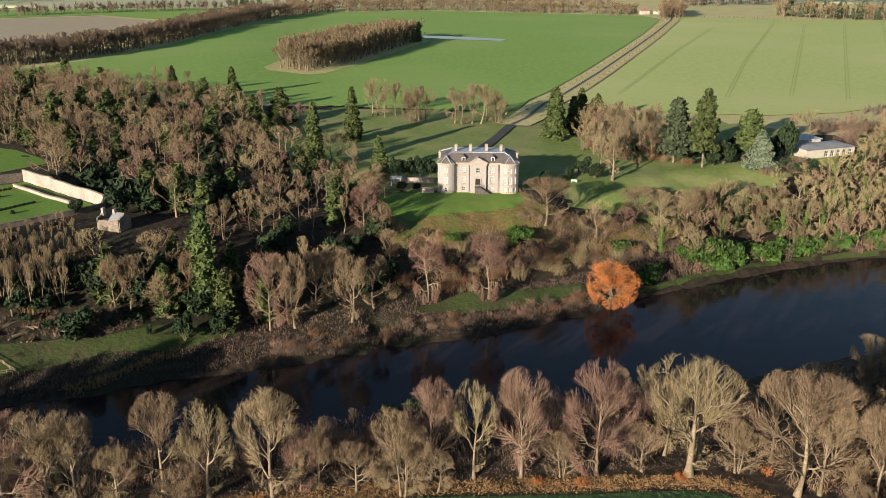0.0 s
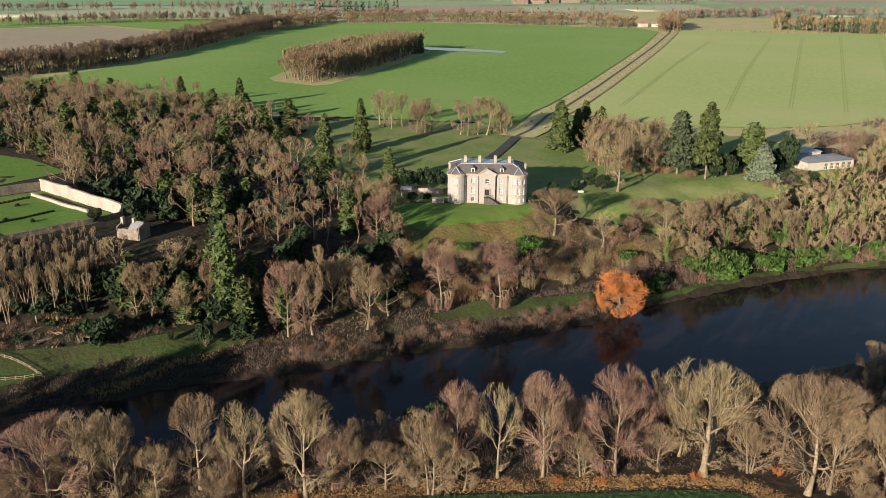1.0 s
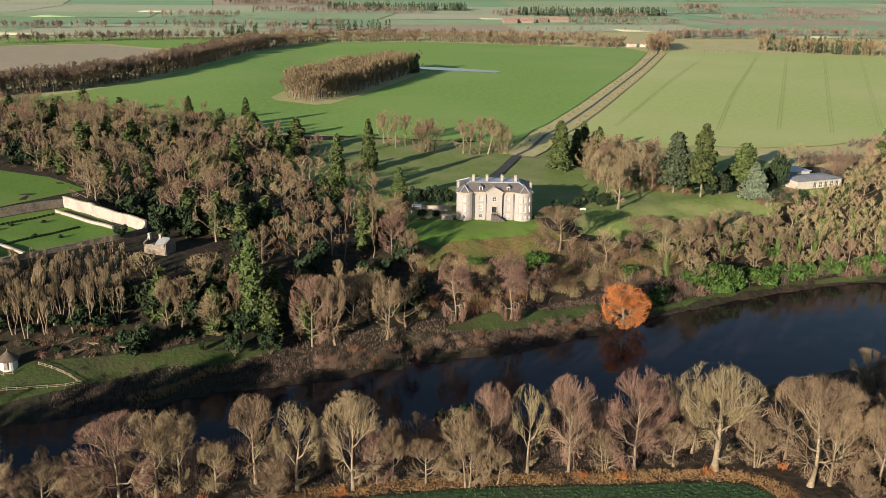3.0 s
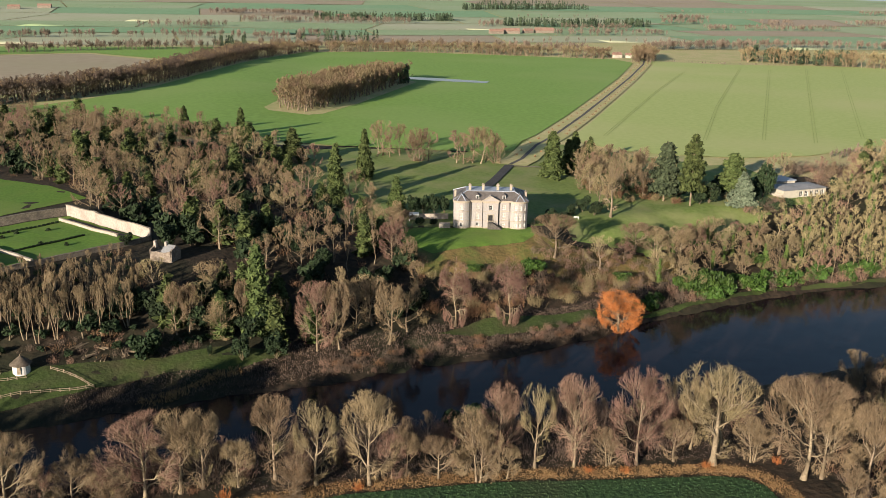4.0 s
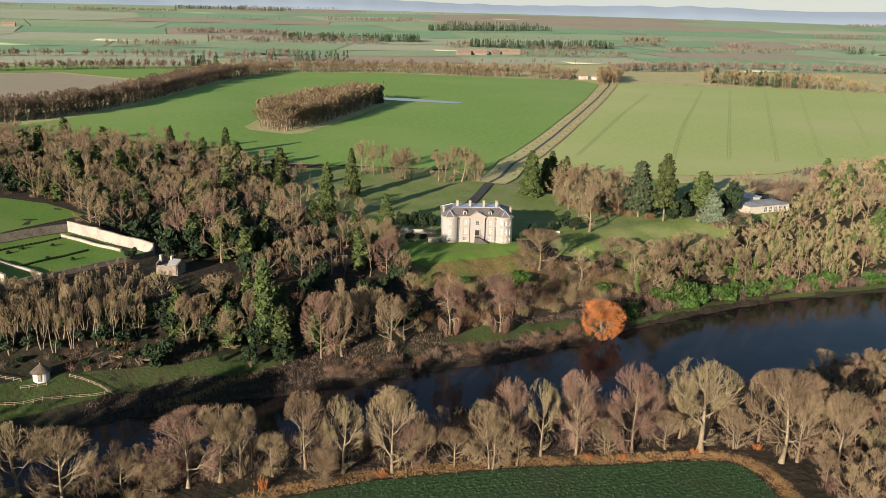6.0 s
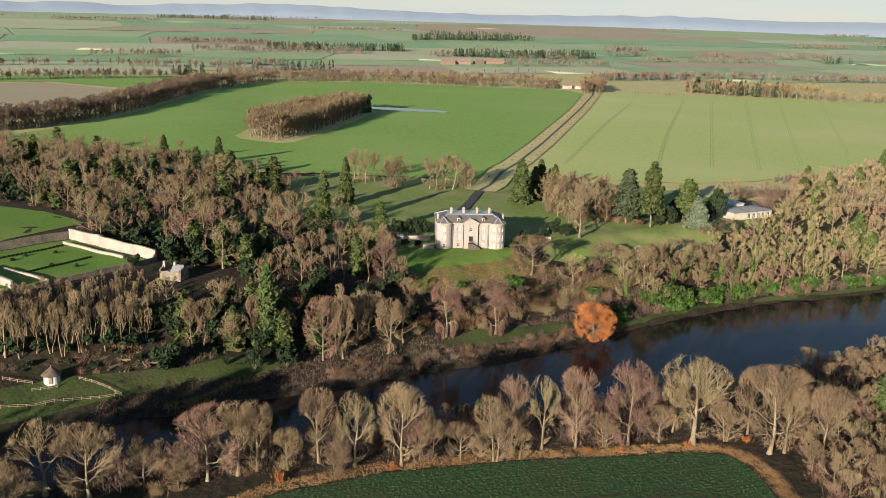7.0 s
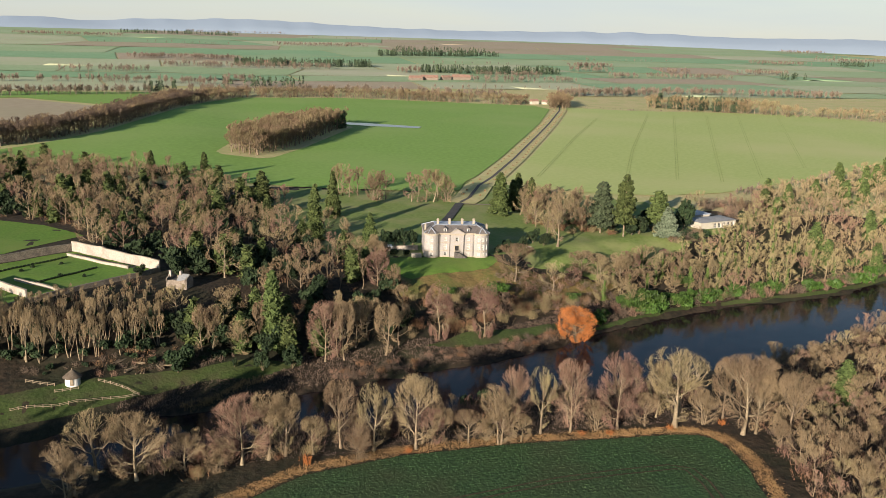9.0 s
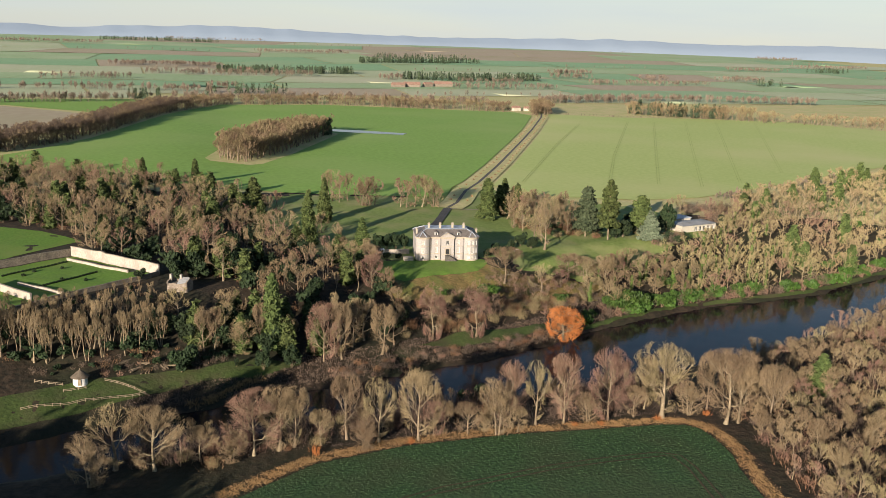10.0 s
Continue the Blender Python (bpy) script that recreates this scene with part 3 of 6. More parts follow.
def conifer(seed, h, spread, count, leaf, label, tiers=0, bare=0.08, power=0.85, size=0.85, flat_top=False):
    rng = np.random.default_rng(seed)
    wood, crown = Soup(), Soup()
    z = np.linspace(0, 0.97 * h, 7)
    spine = np.stack([z * 0, z * 0, z], 1)
    r = 0.016 * h * (1 - z / h) + 0.02
    wood.tubes(spine[:-1], spine[1:], r[:-1], r[1:], 7)
    # boughs: each a drooping stem with sprays along it
    boughs = min(150, count // 6) if not tiers else tiers * 12
    q = np.sort(rng.random(boughs)) if not tiers else np.repeat((np.arange(tiers) + 0.5) / tiers, 12) + rng.normal(size=boughs) * 0.015
    zb = h * (bare + (0.97 - bare) * q)
    prof = (1 - q) ** power if not flat_top else 0.55 + 0.45 * np.sin(q * 5 + 1)
    reach = spread * (prof + 0.05) * rng.uniform(0.62, 1.1, boughs)
    az = np.arange(boughs) * 2.4 + rng.normal(size=boughs) * 0.3
    dirs = np.stack([np.cos(az), np.sin(az), rng.uniform(-0.25, 0.2, boughs) + 0.25 * q], 1)
    a = np.stack([az * 0, az * 0, zb], 1)
    b = a + dirs * reach[:, None]
    wood.tubes(a, b, 0.05, 0.02, 3)
    idx = rng.choice(boughs, count, p=(reach**1.5) / (reach**1.5).sum())
    t = rng.uniform(0.2, 1.05, (count, 1)) ** 0.7
    c = a[idx] + (b - a)[idx] * t
    side = np.stack([-np.sin(az[idx]), np.cos(az[idx]), az[idx] * 0], 1) * rng.normal(size=(count, 1)) * (0.26 * reach[idx, None] * (1.1 - 0.6 * t))
    c = c + side + rng.normal(size=(count, 3)) * [0.12, 0.12, 0.28] - np.array([0, 0, 0.35]) * t
    out = unit(c - np.array([0, 0, 0.4 * h]) * [1, 1, 0] - np.stack([c[:, 0] * 0, c[:, 1] * 0, c[:, 2] - 0.6], 1))
    crown.leaves(c, size, rng, out, 0.9)
    ob = tagged(new("conifer"), label, "tree")
    wood.made("trunk", M["bark"], ob)
    crown.made("crown", M[leaf], ob)
    ob["height"], ob["spread"] = h, spread
    return ob


def bush(seed, h, spread, count, leaf, name, label, size=0.4, stems=True):
    """A rounded evergreen or scrubby shrub: lobes of leaves on short stems."""
    rng = np.random.default_rng(seed)
    ob = tagged(new(name), label, "shrub")
    lobes = 9
    cz = rng.uniform(0.35, 0.8, lobes) * h
    az = np.arange(lobes) * 2.4
    off = rng.uniform(0.2, 0.62, lobes) * spread
    centre = np.stack([np.cos(az) * off, np.sin(az) * off, cz], 1)
    rad = rng.uniform(0.26, 0.45, lobes)[:, None] * np.array([spread, spread, 0.62 * h])
    k = rng.integers(0, lobes, count)
    d = unit(rng.normal(size=(count, 3)))
    c = centre[k] + d * rad[k] * rng.uniform(0.55, 1.08, (count, 1))
    c[:, 2] = np.maximum(c[:, 2], 0.05 * h + 0.1 * rng.random(count))
    soup, wood = Soup(), Soup()
    soup.leaves(c, size, rng, d, 0.8)
    if stems:
        wood.tubes(np.zeros((lobes, 3)), centre, 0.09, 0.03, 4)
        wood.made("stem", M["bark"], ob)
    soup.made("foliage", M[leaf], ob)
    ob["height"], ob["spread"] = h, spread
    return ob


def scrub(seed, h, spread, count, twig, label):
    """A thicket of bare stems without a trunk."""
    rng = np.random.default_rng(seed)
    soup = Soup()
    k = count // 8
    a = np.stack([rng.normal(size=k) * spread * 0.4, rng.normal(size=k) * spread * 0.4, np.zeros(k)], 1)
    d = unit(np.stack([rng.normal(size=k) * 0.35, rng.normal(size=k) * 0.35, np.ones(k)], 1))
    e = a + d * (h * rng.uniform(0.5, 1.0, (k, 1)))
    soup.blades(a, e, 0.09, rng)
    i = rng.integers(0, k, count)
    s = a[i] + (e - a)[i] * rng.uniform(0.25, 1, (count, 1))
    soup.blades(s, s + unit(d[i] + rng.normal(size=(count, 3)) * 0.6) * h * rng.uniform(0.12, 0.3, (count, 1)), 0.06, rng)
    ob = tagged(new("scrub"), label, "shrub")
    soup.made("growth", M[twig], ob)
    ob["height"], ob["spread"] = h, spread
    return ob


rnd = random.Random(11)


def plant(proto, x, y, h, squash=1.0, group="", label=""):
    s = h / proto["height"]
    m = Matrix.Translation((x, y, terrain(x, y) - 0.15)) @ Matrix.Rotation(rnd.uniform(0, 6.28), 4, "Z") @ Matrix.Diagonal((s * squash, s * squash, s, 1))
    ob = copy_thing(proto, m)
    if group:
        ob["group"] = group
    if label:
        ob["label"] = label
    return ob


def stand(proto, x, y, h, r, group="", label=""):
    """A tree of a kind with the height h and the crown's half breadth r."""
    return plant(proto, x, y, h, r * proto["height"] / (proto["spread"] * h), group, label)


def forest(name, spots, label):
    """Trees too many to count, as one mesh: spots are (kind, x, y, height, breadth)."""
    soup, mats, index = Soup(), [], [[], []]
    parts = {}
    for proto, x, y, h, w in spots:
        if proto.name not in parts:
            got = []
            for c in proto.children:
                me = c.data
                v = np.empty(len(me.vertices) * 3, np.float32)
                me.vertices.foreach_get("co", v)
                lp = np.empty(len(me.loops), np.int32)
                me.loops.foreach_get("vertex_index", lp)
                st = np.empty(len(me.polygons), np.int32)
                me.polygons.foreach_get("loop_start", st)
                n = np.diff(np.append(st, len(lp)))
                tri, quad = lp[: 3 * (n == 3).sum()].reshape(-1, 3), lp[3 * (n == 3).sum() :].reshape(-1, 4)
                if me.materials[0] not in mats:
                    mats.append(me.materials[0])
                got.append((v.reshape(-1, 3), tri, quad, mats.index(me.materials[0])))
            parts[proto.name] = got
        s, a = h / proto["height"], rnd.uniform(0, 6.28)
        c, d = math.cos(a) * s * w, math.sin(a) * s * w
        turn = np.array([[c, d, 0], [-d, c, 0], [0, 0, s]], np.float32)
        for v, tri, quad, k in parts[proto.name]:
            soup.take(v @ turn + np.array([x, y, terrain(x, y) - 0.15], np.float32), tri, quad)
            index[0].append(np.full(len(tri), k))
            index[1].append(np.full(len(quad), k))
    ob = new(name, quick_mesh(name, *soup.arrays(), mats, np.concatenate(index[0] + index[1])))
    return tagged(ob, label, "woodland", kind="stuff")


def settle(protos):
    """Takes the first of each kind, from which the others are copied, out of the place again."""
    for ob in protos:
        for o in (*ob.children_recursive, ob):
            bpy.data.objects.remove(o)


def scatter(outline, gap, seed, tries=9000):
    r = random.Random(seed)
    xs, ys = [p[0] for p in outline], [p[1] for p in outline]
    got = []
    for _ in range(tries):
        x, y = r.uniform(min(xs), max(xs)), r.uniform(min(ys), max(ys))
        if inside(x, y, outline) and all((x - a) ** 2 + (y - b) ** 2 > gap * gap for a, b in got):
            got.append((x, y))
    return got


BIG = [bare_tree(1, 20, 7.6, 3.0, "twig_pink", 0.05, "tall bare beech with pinkish brown twigs above the river", fat=1.0),
       bare_tree(2, 20, 8.2, 2.8, "twig", 0.08, "bare broad-crowned tree with pale limbs above the river", fat=1.3),
       bare_tree(3, 20, 5.6, 2.2, "twig", 0.08, "tall bare tree with a pale trunk and tan twigs", fat=1.1),
       bare_tree(4, 20, 7.4, 1.3, "twig_olive", 0.08, "gaunt bare oak with lichened limbs", fat=1.6, lean=2.0),
       bare_tree(5, 20, 6.4, 2.4, "twig", 0.0, "bare tree with twigs down to its foot", stems=3, fat=0.8),
       bare_tree(6, 20, 5.2, 2.6, "twig_pink", 0.0, "bare lime tree with drooping reddish twigs down to the bank", fat=1.0, droop=0.5)]
MID = [bare_tree(11, 18, 7.6, 1.0, "twig", 0.06, "bare woodland tree with tan twigs", wide=1.6),
       bare_tree(12, 18, 6.4, 0.9, "twig_pink", 0.08, "bare woodland tree with reddish brown twigs", wide=1.6),
       bare_tree(13, 18, 7.8, 0.9, "twig_olive", 0.08, "bare woodland tree with greenish grey limbs", wide=1.6, fat=1.3, lean=2.0),
       bare_tree(14, 18, 5.4, 0.8, "twig", 0.10, "slender bare woodland tree with a pale stem", wide=1.6),
       bare_tree(15, 18, 7.0, 1.0, "twig", 0.0, "bare woodland tree with a dense brown crown", stems=3, wide=1.6, fat=0.8)]
SLIM = [bare_tree(21, 18, 2.9, 0.55, "twig", 0.36, "slim pale-stemmed tree in a crowded wood", fat=0.8, wide=1.4, lean=2.5, droop=-0.5),
        bare_tree(22, 18, 3.6, 0.5, "twig", 0.3, "slim bare tree in a crowded wood", fat=0.8, stems=2, wide=1.4, lean=2.5, droop=-0.5)]
IVY = [bare_tree(31, 18, 6.4, 0.9, "twig_olive", 0.03, "bare riverside tree with ivy on its trunk", ivy=800, wide=1.6, lean=2.0),
       bare_tree(32, 18, 6.0, 0.9, "twig", 0.0, "bare riverside tree clad in green ivy", ivy=1100, stems=3, wide=1.6, fat=0.8)]
FAR_MID = [bare_tree(61 + k, 18, s, 0.42, t, lo, "bare woodland tree", wide=2.1, fat=f, lite=True, stems=n)
           for k, (s, t, lo, f, n) in enumerate(((7.6, "twig", 0.04, 1, 1), (6.4, "twig_pink", 0.04, 1, 1), (7.8, "twig_olive", 0.05, 1.3, 1), (5.4, "twig", 0.08, 1, 1), (7.0, "twig", 0.0, 0.8, 2)))]
FAR_IVY = [bare_tree(67 + k, 18, 6.4, 0.42, "twig_olive", 0.0, "bare tree with ivy", ivy=480, wide=2.0, lite=True, stems=2) for k in range(2)]
FAR_SLIM = [bare_tree(69 + k, 18, 2.5, 0.2, "twig", 0.42, "slim bare tree", fat=0.75, wide=1.2, lite=True, lean=2.0, stems=1 + k, droop=-0.6) for k in range(3)]
FIRS = [conifer(41, 24, 3.9, 5200, "needle", "tall dark green conifer", 0, 0.03, 0.55, 0.8),
        conifer(42, 24, 4.6, 5200, "needle", "dark green fir with uneven boughs", 15, 0.04, 0.75, 0.85)]
FAR_FIR = [conifer(47, 20, 3.6, 520, "needle", "dark conifer in the wood", 0, 0.04, 0.6, 2.0)]
FAR_YEW = [bush(57, 7, 4.6, 380, "yew", "evergreen_shrub", "dark evergreen shrub", 1.05)]
FAR_LAUREL = [bush(58, 5, 5.0, 380, "laurel", "laurel_bush", "green laurel bush", 1.1)]
PLAIN = [bare_tree(81 + k, 18, s, 0.11, t, lo, "bare distant tree", wide=5.2, fat=1.2, lite=True) for k, (s, t, lo) in enumerate(((5.6, "twig", 0.10), (6.6, "twig", 0.05), (5.0, "twig", 0.1), (4.6, "twig_olive", 0.12)))]
FAR_SCRUB = [scrub(63, 3.5, 3.0, 200, "bramble", "russet scrub")]
BRUSH = [scrub(64, 6, 3.4, 460, "twig_dark", "dark brushwood"), scrub(65, 6, 3.0, 420, "twig_pink", "reddish brushwood"), scrub(66, 6, 3.2, 420, "twig_dark", "brown brushwood")]
YOUNG_FIR = [conifer(45, 20, 3.6, 1500, "needle", "dark conifer in the wood", 0, 0.04, 0.6, 1.2)]
CEDAR = [conifer(43, 24, 6.4, 5200, "cedar", "old cedar with layered grey-green boughs", 10, 0.16, 0.5, 0.95),
         conifer(44, 20, 5.0, 3600, "needle", "Scots pine with a clumped flat crown", 6, 0.35, 0.3, 0.85, True),
         conifer(46, 16, 5.4, 4200, "silver", "silvery green cedar with drooping boughs", 10, 0.05, 0.8, 0.85),
         conifer(48, 26, 5.0, 4600, "needle", "tall old Scots pine with uneven clumped boughs", 9, 0.22, 0.42, 0.9)]
YEW = [bush(51, 7, 3.4, 1800, "yew", "yew_tree", "dark clipped yew tree", 0.45), bush(52, 7, 4.6, 1500, "yew", "evergreen_shrub", "dark spreading evergreen shrub", 0.55)]
LAUREL = [bush(53, 5, 5.0, 1600, "laurel", "laurel_bush", "glossy bright green laurel bush by the water", 0.6)]
# darker copies of the distant trees, shade put into the twig colour
SHADED_PLAIN = [bare_tree(86 + k, 18, 5.6, 0.11, "twig_dark", 0.08, "bare distant tree with twigs darkened for shade", wide=5.2, fat=1.2, lite=True) for k in range(2)]
SCRUB = [scrub(61, 3.5, 3.0, 800, "bramble", "russet thicket of bare brambles"), scrub(62, 5, 3.2, 900, "twig_olive", "thicket of bare willow stems"), scrub(68, 2, 1.4, 400, "bracken", "clump of russet dead bracken")]
WILLOW = bare_tree(77, 15, 6.8, 4.0, "twig_orange", 0.0, "orange-twigged willow with a rounded crown on the river bank", stems=3, wide=1.4, fat=0.6, lean=0.5, droop=0.35)
PROTOS = BRUSH + FAR_FIR + FAR_YEW + FAR_LAUREL + PLAIN + SHADED_PLAIN + FAR_SCRUB + BIG + MID + SLIM + IVY + FIRS + CEDAR + YEW + LAUREL + SCRUB + [WILLOW] + YOUNG_FIR + FAR_MID + FAR_IVY + FAR_SLIM

# the row on the near bank: kind, x, y, height, half breadth of the crown
for k, x, y, h, r in ((2, -71.6, -167.1, 16.3, 4.6), (3, -64.6, -170, 16.2, 4.4), (1, -55.5, -171, 18.4, 5.8), (4, -36.5, -172.5, 15, 4.8), (0, -32, -168.9, 17.2, 4.6), (3, -25.5, -169.3, 16.8, 3.6),
                      (0, -18.4, -170, 18.6, 5.0), (0, -6.8, -170.7, 19.2, 6.2), (3, 7.2, -172.4, 20.2, 8.4), (3, 9.4, -169.8, 18.6, 5.6), (2, 5.4, -166.6, 15.4, 3.2), (2, 21.3, -170.6, 16, 3.8), (1, 21.1, -179.4, 20.8, 8.4),
                      (2, 24.4, -179.7, 17, 4.2), (1, 30.3, -184.5, 17.6, 6.0), (0, -93, -170.5, 15.8, 7.4), (2, -87.4, -169.4, 16, 5.0), (2, -83.8, -168.4, 15.4, 4.2), (1, -104.4, -170.6, 8.6, 4.2),
                      (1, -113.9, -172.9, 15.4, 6.6), (3, -121.8, -170.7, 15.4, 6.2), (2, -49, -169, 8.8, 2.9), (1, -43.3, -170.7, 8.4, 3.9), (4, -38.9, -170.1, 7.2, 2.3), (4, -68.7, -173.1, 7.6, 3.6),
                      (2, -31.3, -172.2, 6.6, 2.7), (4, -97.9, -172.8, 8, 3.6), (2, -77.8, -168.9, 9, 3.4), (4, -126.3, -177.2, 12, 4.6), (0, -51.5, -169.6, 9, 3.0), (4, -12.2, -170.5, 8.5, 3.4), (1, 0.4, -170.6, 9, 3.6), (4, 14.8, -172.6, 10, 4)):
    stand(BIG[k], x, y, h, r, "trees along the near bank")
NEAR_WOOD = [(33.2, -154.4), (64.6, -140), (102.1, -126), (132.6, -112.4), (151.4, -116.6), (112.2, -152), (72.8, -198.2), (43, -227.2), (17, -228.3), (19.2, -202.5), (25.3, -186.5)]
for i, (x, y) in enumerate(scatter(NEAR_WOOD, 5.0, 9)):
    plant(rnd.choice([BIG[3], BIG[4]] if i % 3 == 0 else MID), x, y, rnd.uniform(6, 10.5), rnd.uniform(0.9, 1.15), "trees of the near wood")
stand(FIRS[1], 58, -168, 12, 4.6, label="green conifer standing in the near wood")
for i in range(60):
    x = rnd.uniform(-125, 20)
    if i % 2:
        plant(rnd.choice(SCRUB[:2]), x, along(x, NEAR_EDGE) - rnd.uniform(10, 26), rnd.uniform(1.4, 3.2), 1.0, "undergrowth on the near bank")
    else:
        plant(rnd.choice(MID[1:] + [BIG[4]]), x, along(x, NEAR_EDGE) - rnd.uniform(10, 24), rnd.uniform(5, 9), 0.7, "young trees on the near bank")
for x, y, h in ((5.4, -173.6, 1.6), (-9.7, -173, 1.4), (-16.2, -171.9, 1.2), (19.3, -173.6, 1.7), (-79.8, -173.4, 3.0), (-57.6, -172.1, 1.4)):
    stand(SCRUB[2], x, y, h, 1.2, label="clump of russet dead bracken beside the field")
stand(YEW[1], -35.5, -148.5, 10.5, 4.6)
stand(YEW[0], -31.5, -149, 8, 3.6)
# known trees beyond the river: kind, x, y, height, half breadth
for k, x, y, h, r in ((0, -62.7, -74.5, 21.3, 6.2), (2, -56.5, -74.1, 20.4, 4.2), (2, -42, -71.5, 18.8, 5.2), (3, -73.6, -67.3, 13.2, 4.0), (2, -101.2, -67.9, 15.8, 3.4), (2, -97.9, -67.3, 15.2, 3.2), (2, -82.8, -66.4, 17, 3.0),
                      (5, -21.2, -61.6, 21.8, 5.2), (5, -4.3, -61.3, 22, 5.4), (1, 20.4, -22.7, 16.6, 8.8), (3, 36.4, -24.2, 12.6, 6.2), (1, 54.4, -10.5, 11.2, 8.2), (2, 69.5, -15.9, 14, 6.4), (1, 61.9, -10.9, 11, 5.5),
                      (3, 52.5, 11.8, 25.5, 6.6), (3, 50.6, 20.4, 16, 5.0), (3, 67.8, 80.8, 17, 6.0), (0, 47, -19.6, 8, 4.6), (2, 74.7, -12.5, 13, 5)):
    stand(BIG[k], x, y, h, r)
for k, x, y, h in ((1, -35, -11.7, 13), (4, -40, -3.5, 12), (2, -34, -21.7, 13), (1, -43, 6.8, 12), (0, -37, -29.8, 14), (4, -32, -34, 12), (1, -29, -1.3, 9), (2, -31, 10.8, 9)):
    plant(BIG[k], x, y, h, 0.9, "trees beside the front lawn")
stand(WILLOW, 30.5, -62.4, 15.6, 8.5)
# kind, x, y, height, half breadth
for k, x, y, h, r in ((0, 49, 83.2, 23, 5.6), (1, 65.6, 102.3, 19.5, 5.0), (1, 72.5, 99.7, 17, 4.8), (0, 60.1, 94.4, 17, 4.2), (0, -52.4, 37.4, 26.6, 4.2), (1, -37.1, 89.1, 24, 4.4), (1, -29.1, 30.3, 14.6, 4.0), (1, -69.4, 129.5, 17.5, 7.0),
                      (0, -78.8, -66.4, 27.6, 4.6), (1, -128.9, 201.5, 17, 4.2), (0, -98.6, 205.6, 16, 3.4), (0, -71.1, 62.2, 17, 3.6), (1, 209.4, 66.7, 17, 4.8), (0, 191.5, 61.8, 15, 4.6), (1, -89.1, -66.9, 13.6, 4.0)):
    stand(FIRS[k], x, y, h, r)
for k, x, y, h, r in ((3, 91.9, 26.8, 30.5, 5.2), (0, 83.9, 35.3, 26, 6.6), (3, 114.1, 35.7, 20.5, 5.8), (2, 114, 25.4, 15, 6.4), (1, -143.1, 155.7, 15, 4.2), (1, -113.9, 165.6, 13.5, 4)):
    stand(CEDAR[k], x, y, h, r)
for k, x, y, h, r in ((0, -23.5, 23.1, 7.6, 2.9), (0, -19.2, 23.5, 7.2, 2.9), (0, -15, 23.6, 7.8, 2.9), (0, -11, 23.9, 7.0, 2.6), (0, -83, -79.1, 7.6, 2.9), (0, -73.8, -78.6, 7.6, 3.5), (0, -91.5, -78.3, 3.2, 0.95),
                      (1, -108.4, -80.3, 9.0, 5.2), (1, 129.4, 37.1, 15, 6.0), (1, 123.2, 34.1, 9, 4.5), (1, 101.8, 30, 9, 5), (1, 96.8, 28.1, 7, 4), (1, 168.6, 42.4, 6.5, 4.6), (1, 44, 20.8, 6.5, 3.4), (1, 22, 4.2, 3, 1.9), (1, -22.9, 8.7, 3, 2.4), (1, -17.9, 7.7, 2.6, 2.0),
                      (1, -112.9, -59.4, 9, 5), (1, -105.7, -63.7, 10, 5.2), (1, -117, -62.5, 8, 4.6), (1, -95.5, -65.8, 8, 4.4), (1, -92.6, -56.6, 10, 5), (1, -85.5, -57.7, 9, 5), (1, -109.2, -19.3, 9, 4.4), (1, -103.2, -12.3, 10, 5), (1, -122.8, -17.2, 4.6, 2.4)):
    stand(YEW[k], x, y, h, r)
for x, y, h, r in ((61.8, -38.2, 6, 4), (65.7, -39.3, 8.5, 5), (71.6, -37.5, 8.8, 5), (76.6, -36.6, 7, 4.4), (87.5, -35.6, 5.6, 4.6), (92.5, -33.5, 5, 4), (107.3, -29.6, 5, 4), (120.6, -26, 5, 4), (10, -31.5, 5.4, 5.4), (-10, -34.5, 3.2, 3.6), (42, -31.9, 4, 4), (99.5, -18.9, 5, 4)):
    stand(LAUREL[0], x, y, h, r)

for x, y, h, r in ((24, 8, 3.4, 2.4), (28, 12, 4.6, 2.8), (33, 11, 3.2, 2.2), (38, 17, 4, 2.6), (47, 15, 6, 3.4), (-95, -9, 9, 5), (-88, -13, 10, 5), (-84, -5, 9, 4.6), (-79, -19, 8, 4), (-90, 3, 9, 5), (-75, -11, 9, 4), (-100, -6, 9, 4.6), (-68, -24, 8, 4), (-82, -30, 6, 4), (-60, -34, 7, 4)):
    stand(YEW[1], x, y, h, r)

# the woods
WOOD_WEST = [(-109.9, -51.1), (-103.6, -67.8), (-59.7, -72.3), (-36.3, -68.6), (-29.2, -50.6), (-32.1, -19.7), (-42.2, 2.6), (-54.7, 29.1), (-62.9, 51.9), (-73.2, 82.7), (-74.3, 122.8), (-98.7, 187.4), (-160.9, 217.6),
             (-215.9, 255.6), (-290.7, 294.8), (-300.5, 213.8), (-192.9, 95.7), (-167.1, 81.6), (-148.5, 57.3), (-145.6, 29.4), (-128.9, 10.6), (-111.4, -6), (-102.2, -18.4), (-87.9, -26.7), (-83.6, -43.3), (-97.8, -51.3)]
WOOD_EAST = [(49.9, -34.2), (63.8, -42.7), (93.5, -33.5), (113.1, -29.3), (157.9, -22.9), (222.7, -1.2), (267, 17.9), (400.5, 74), (429.9, 188.2), (330.4, 158.3), (250.7, 115.4), (212.8, 96.8), (190.7, 70), (172.5, 43.4), (150.3, 20), (120.9, 10.1), (87.6, -2.5), (61.8, -16.2)]


west, east = [], []
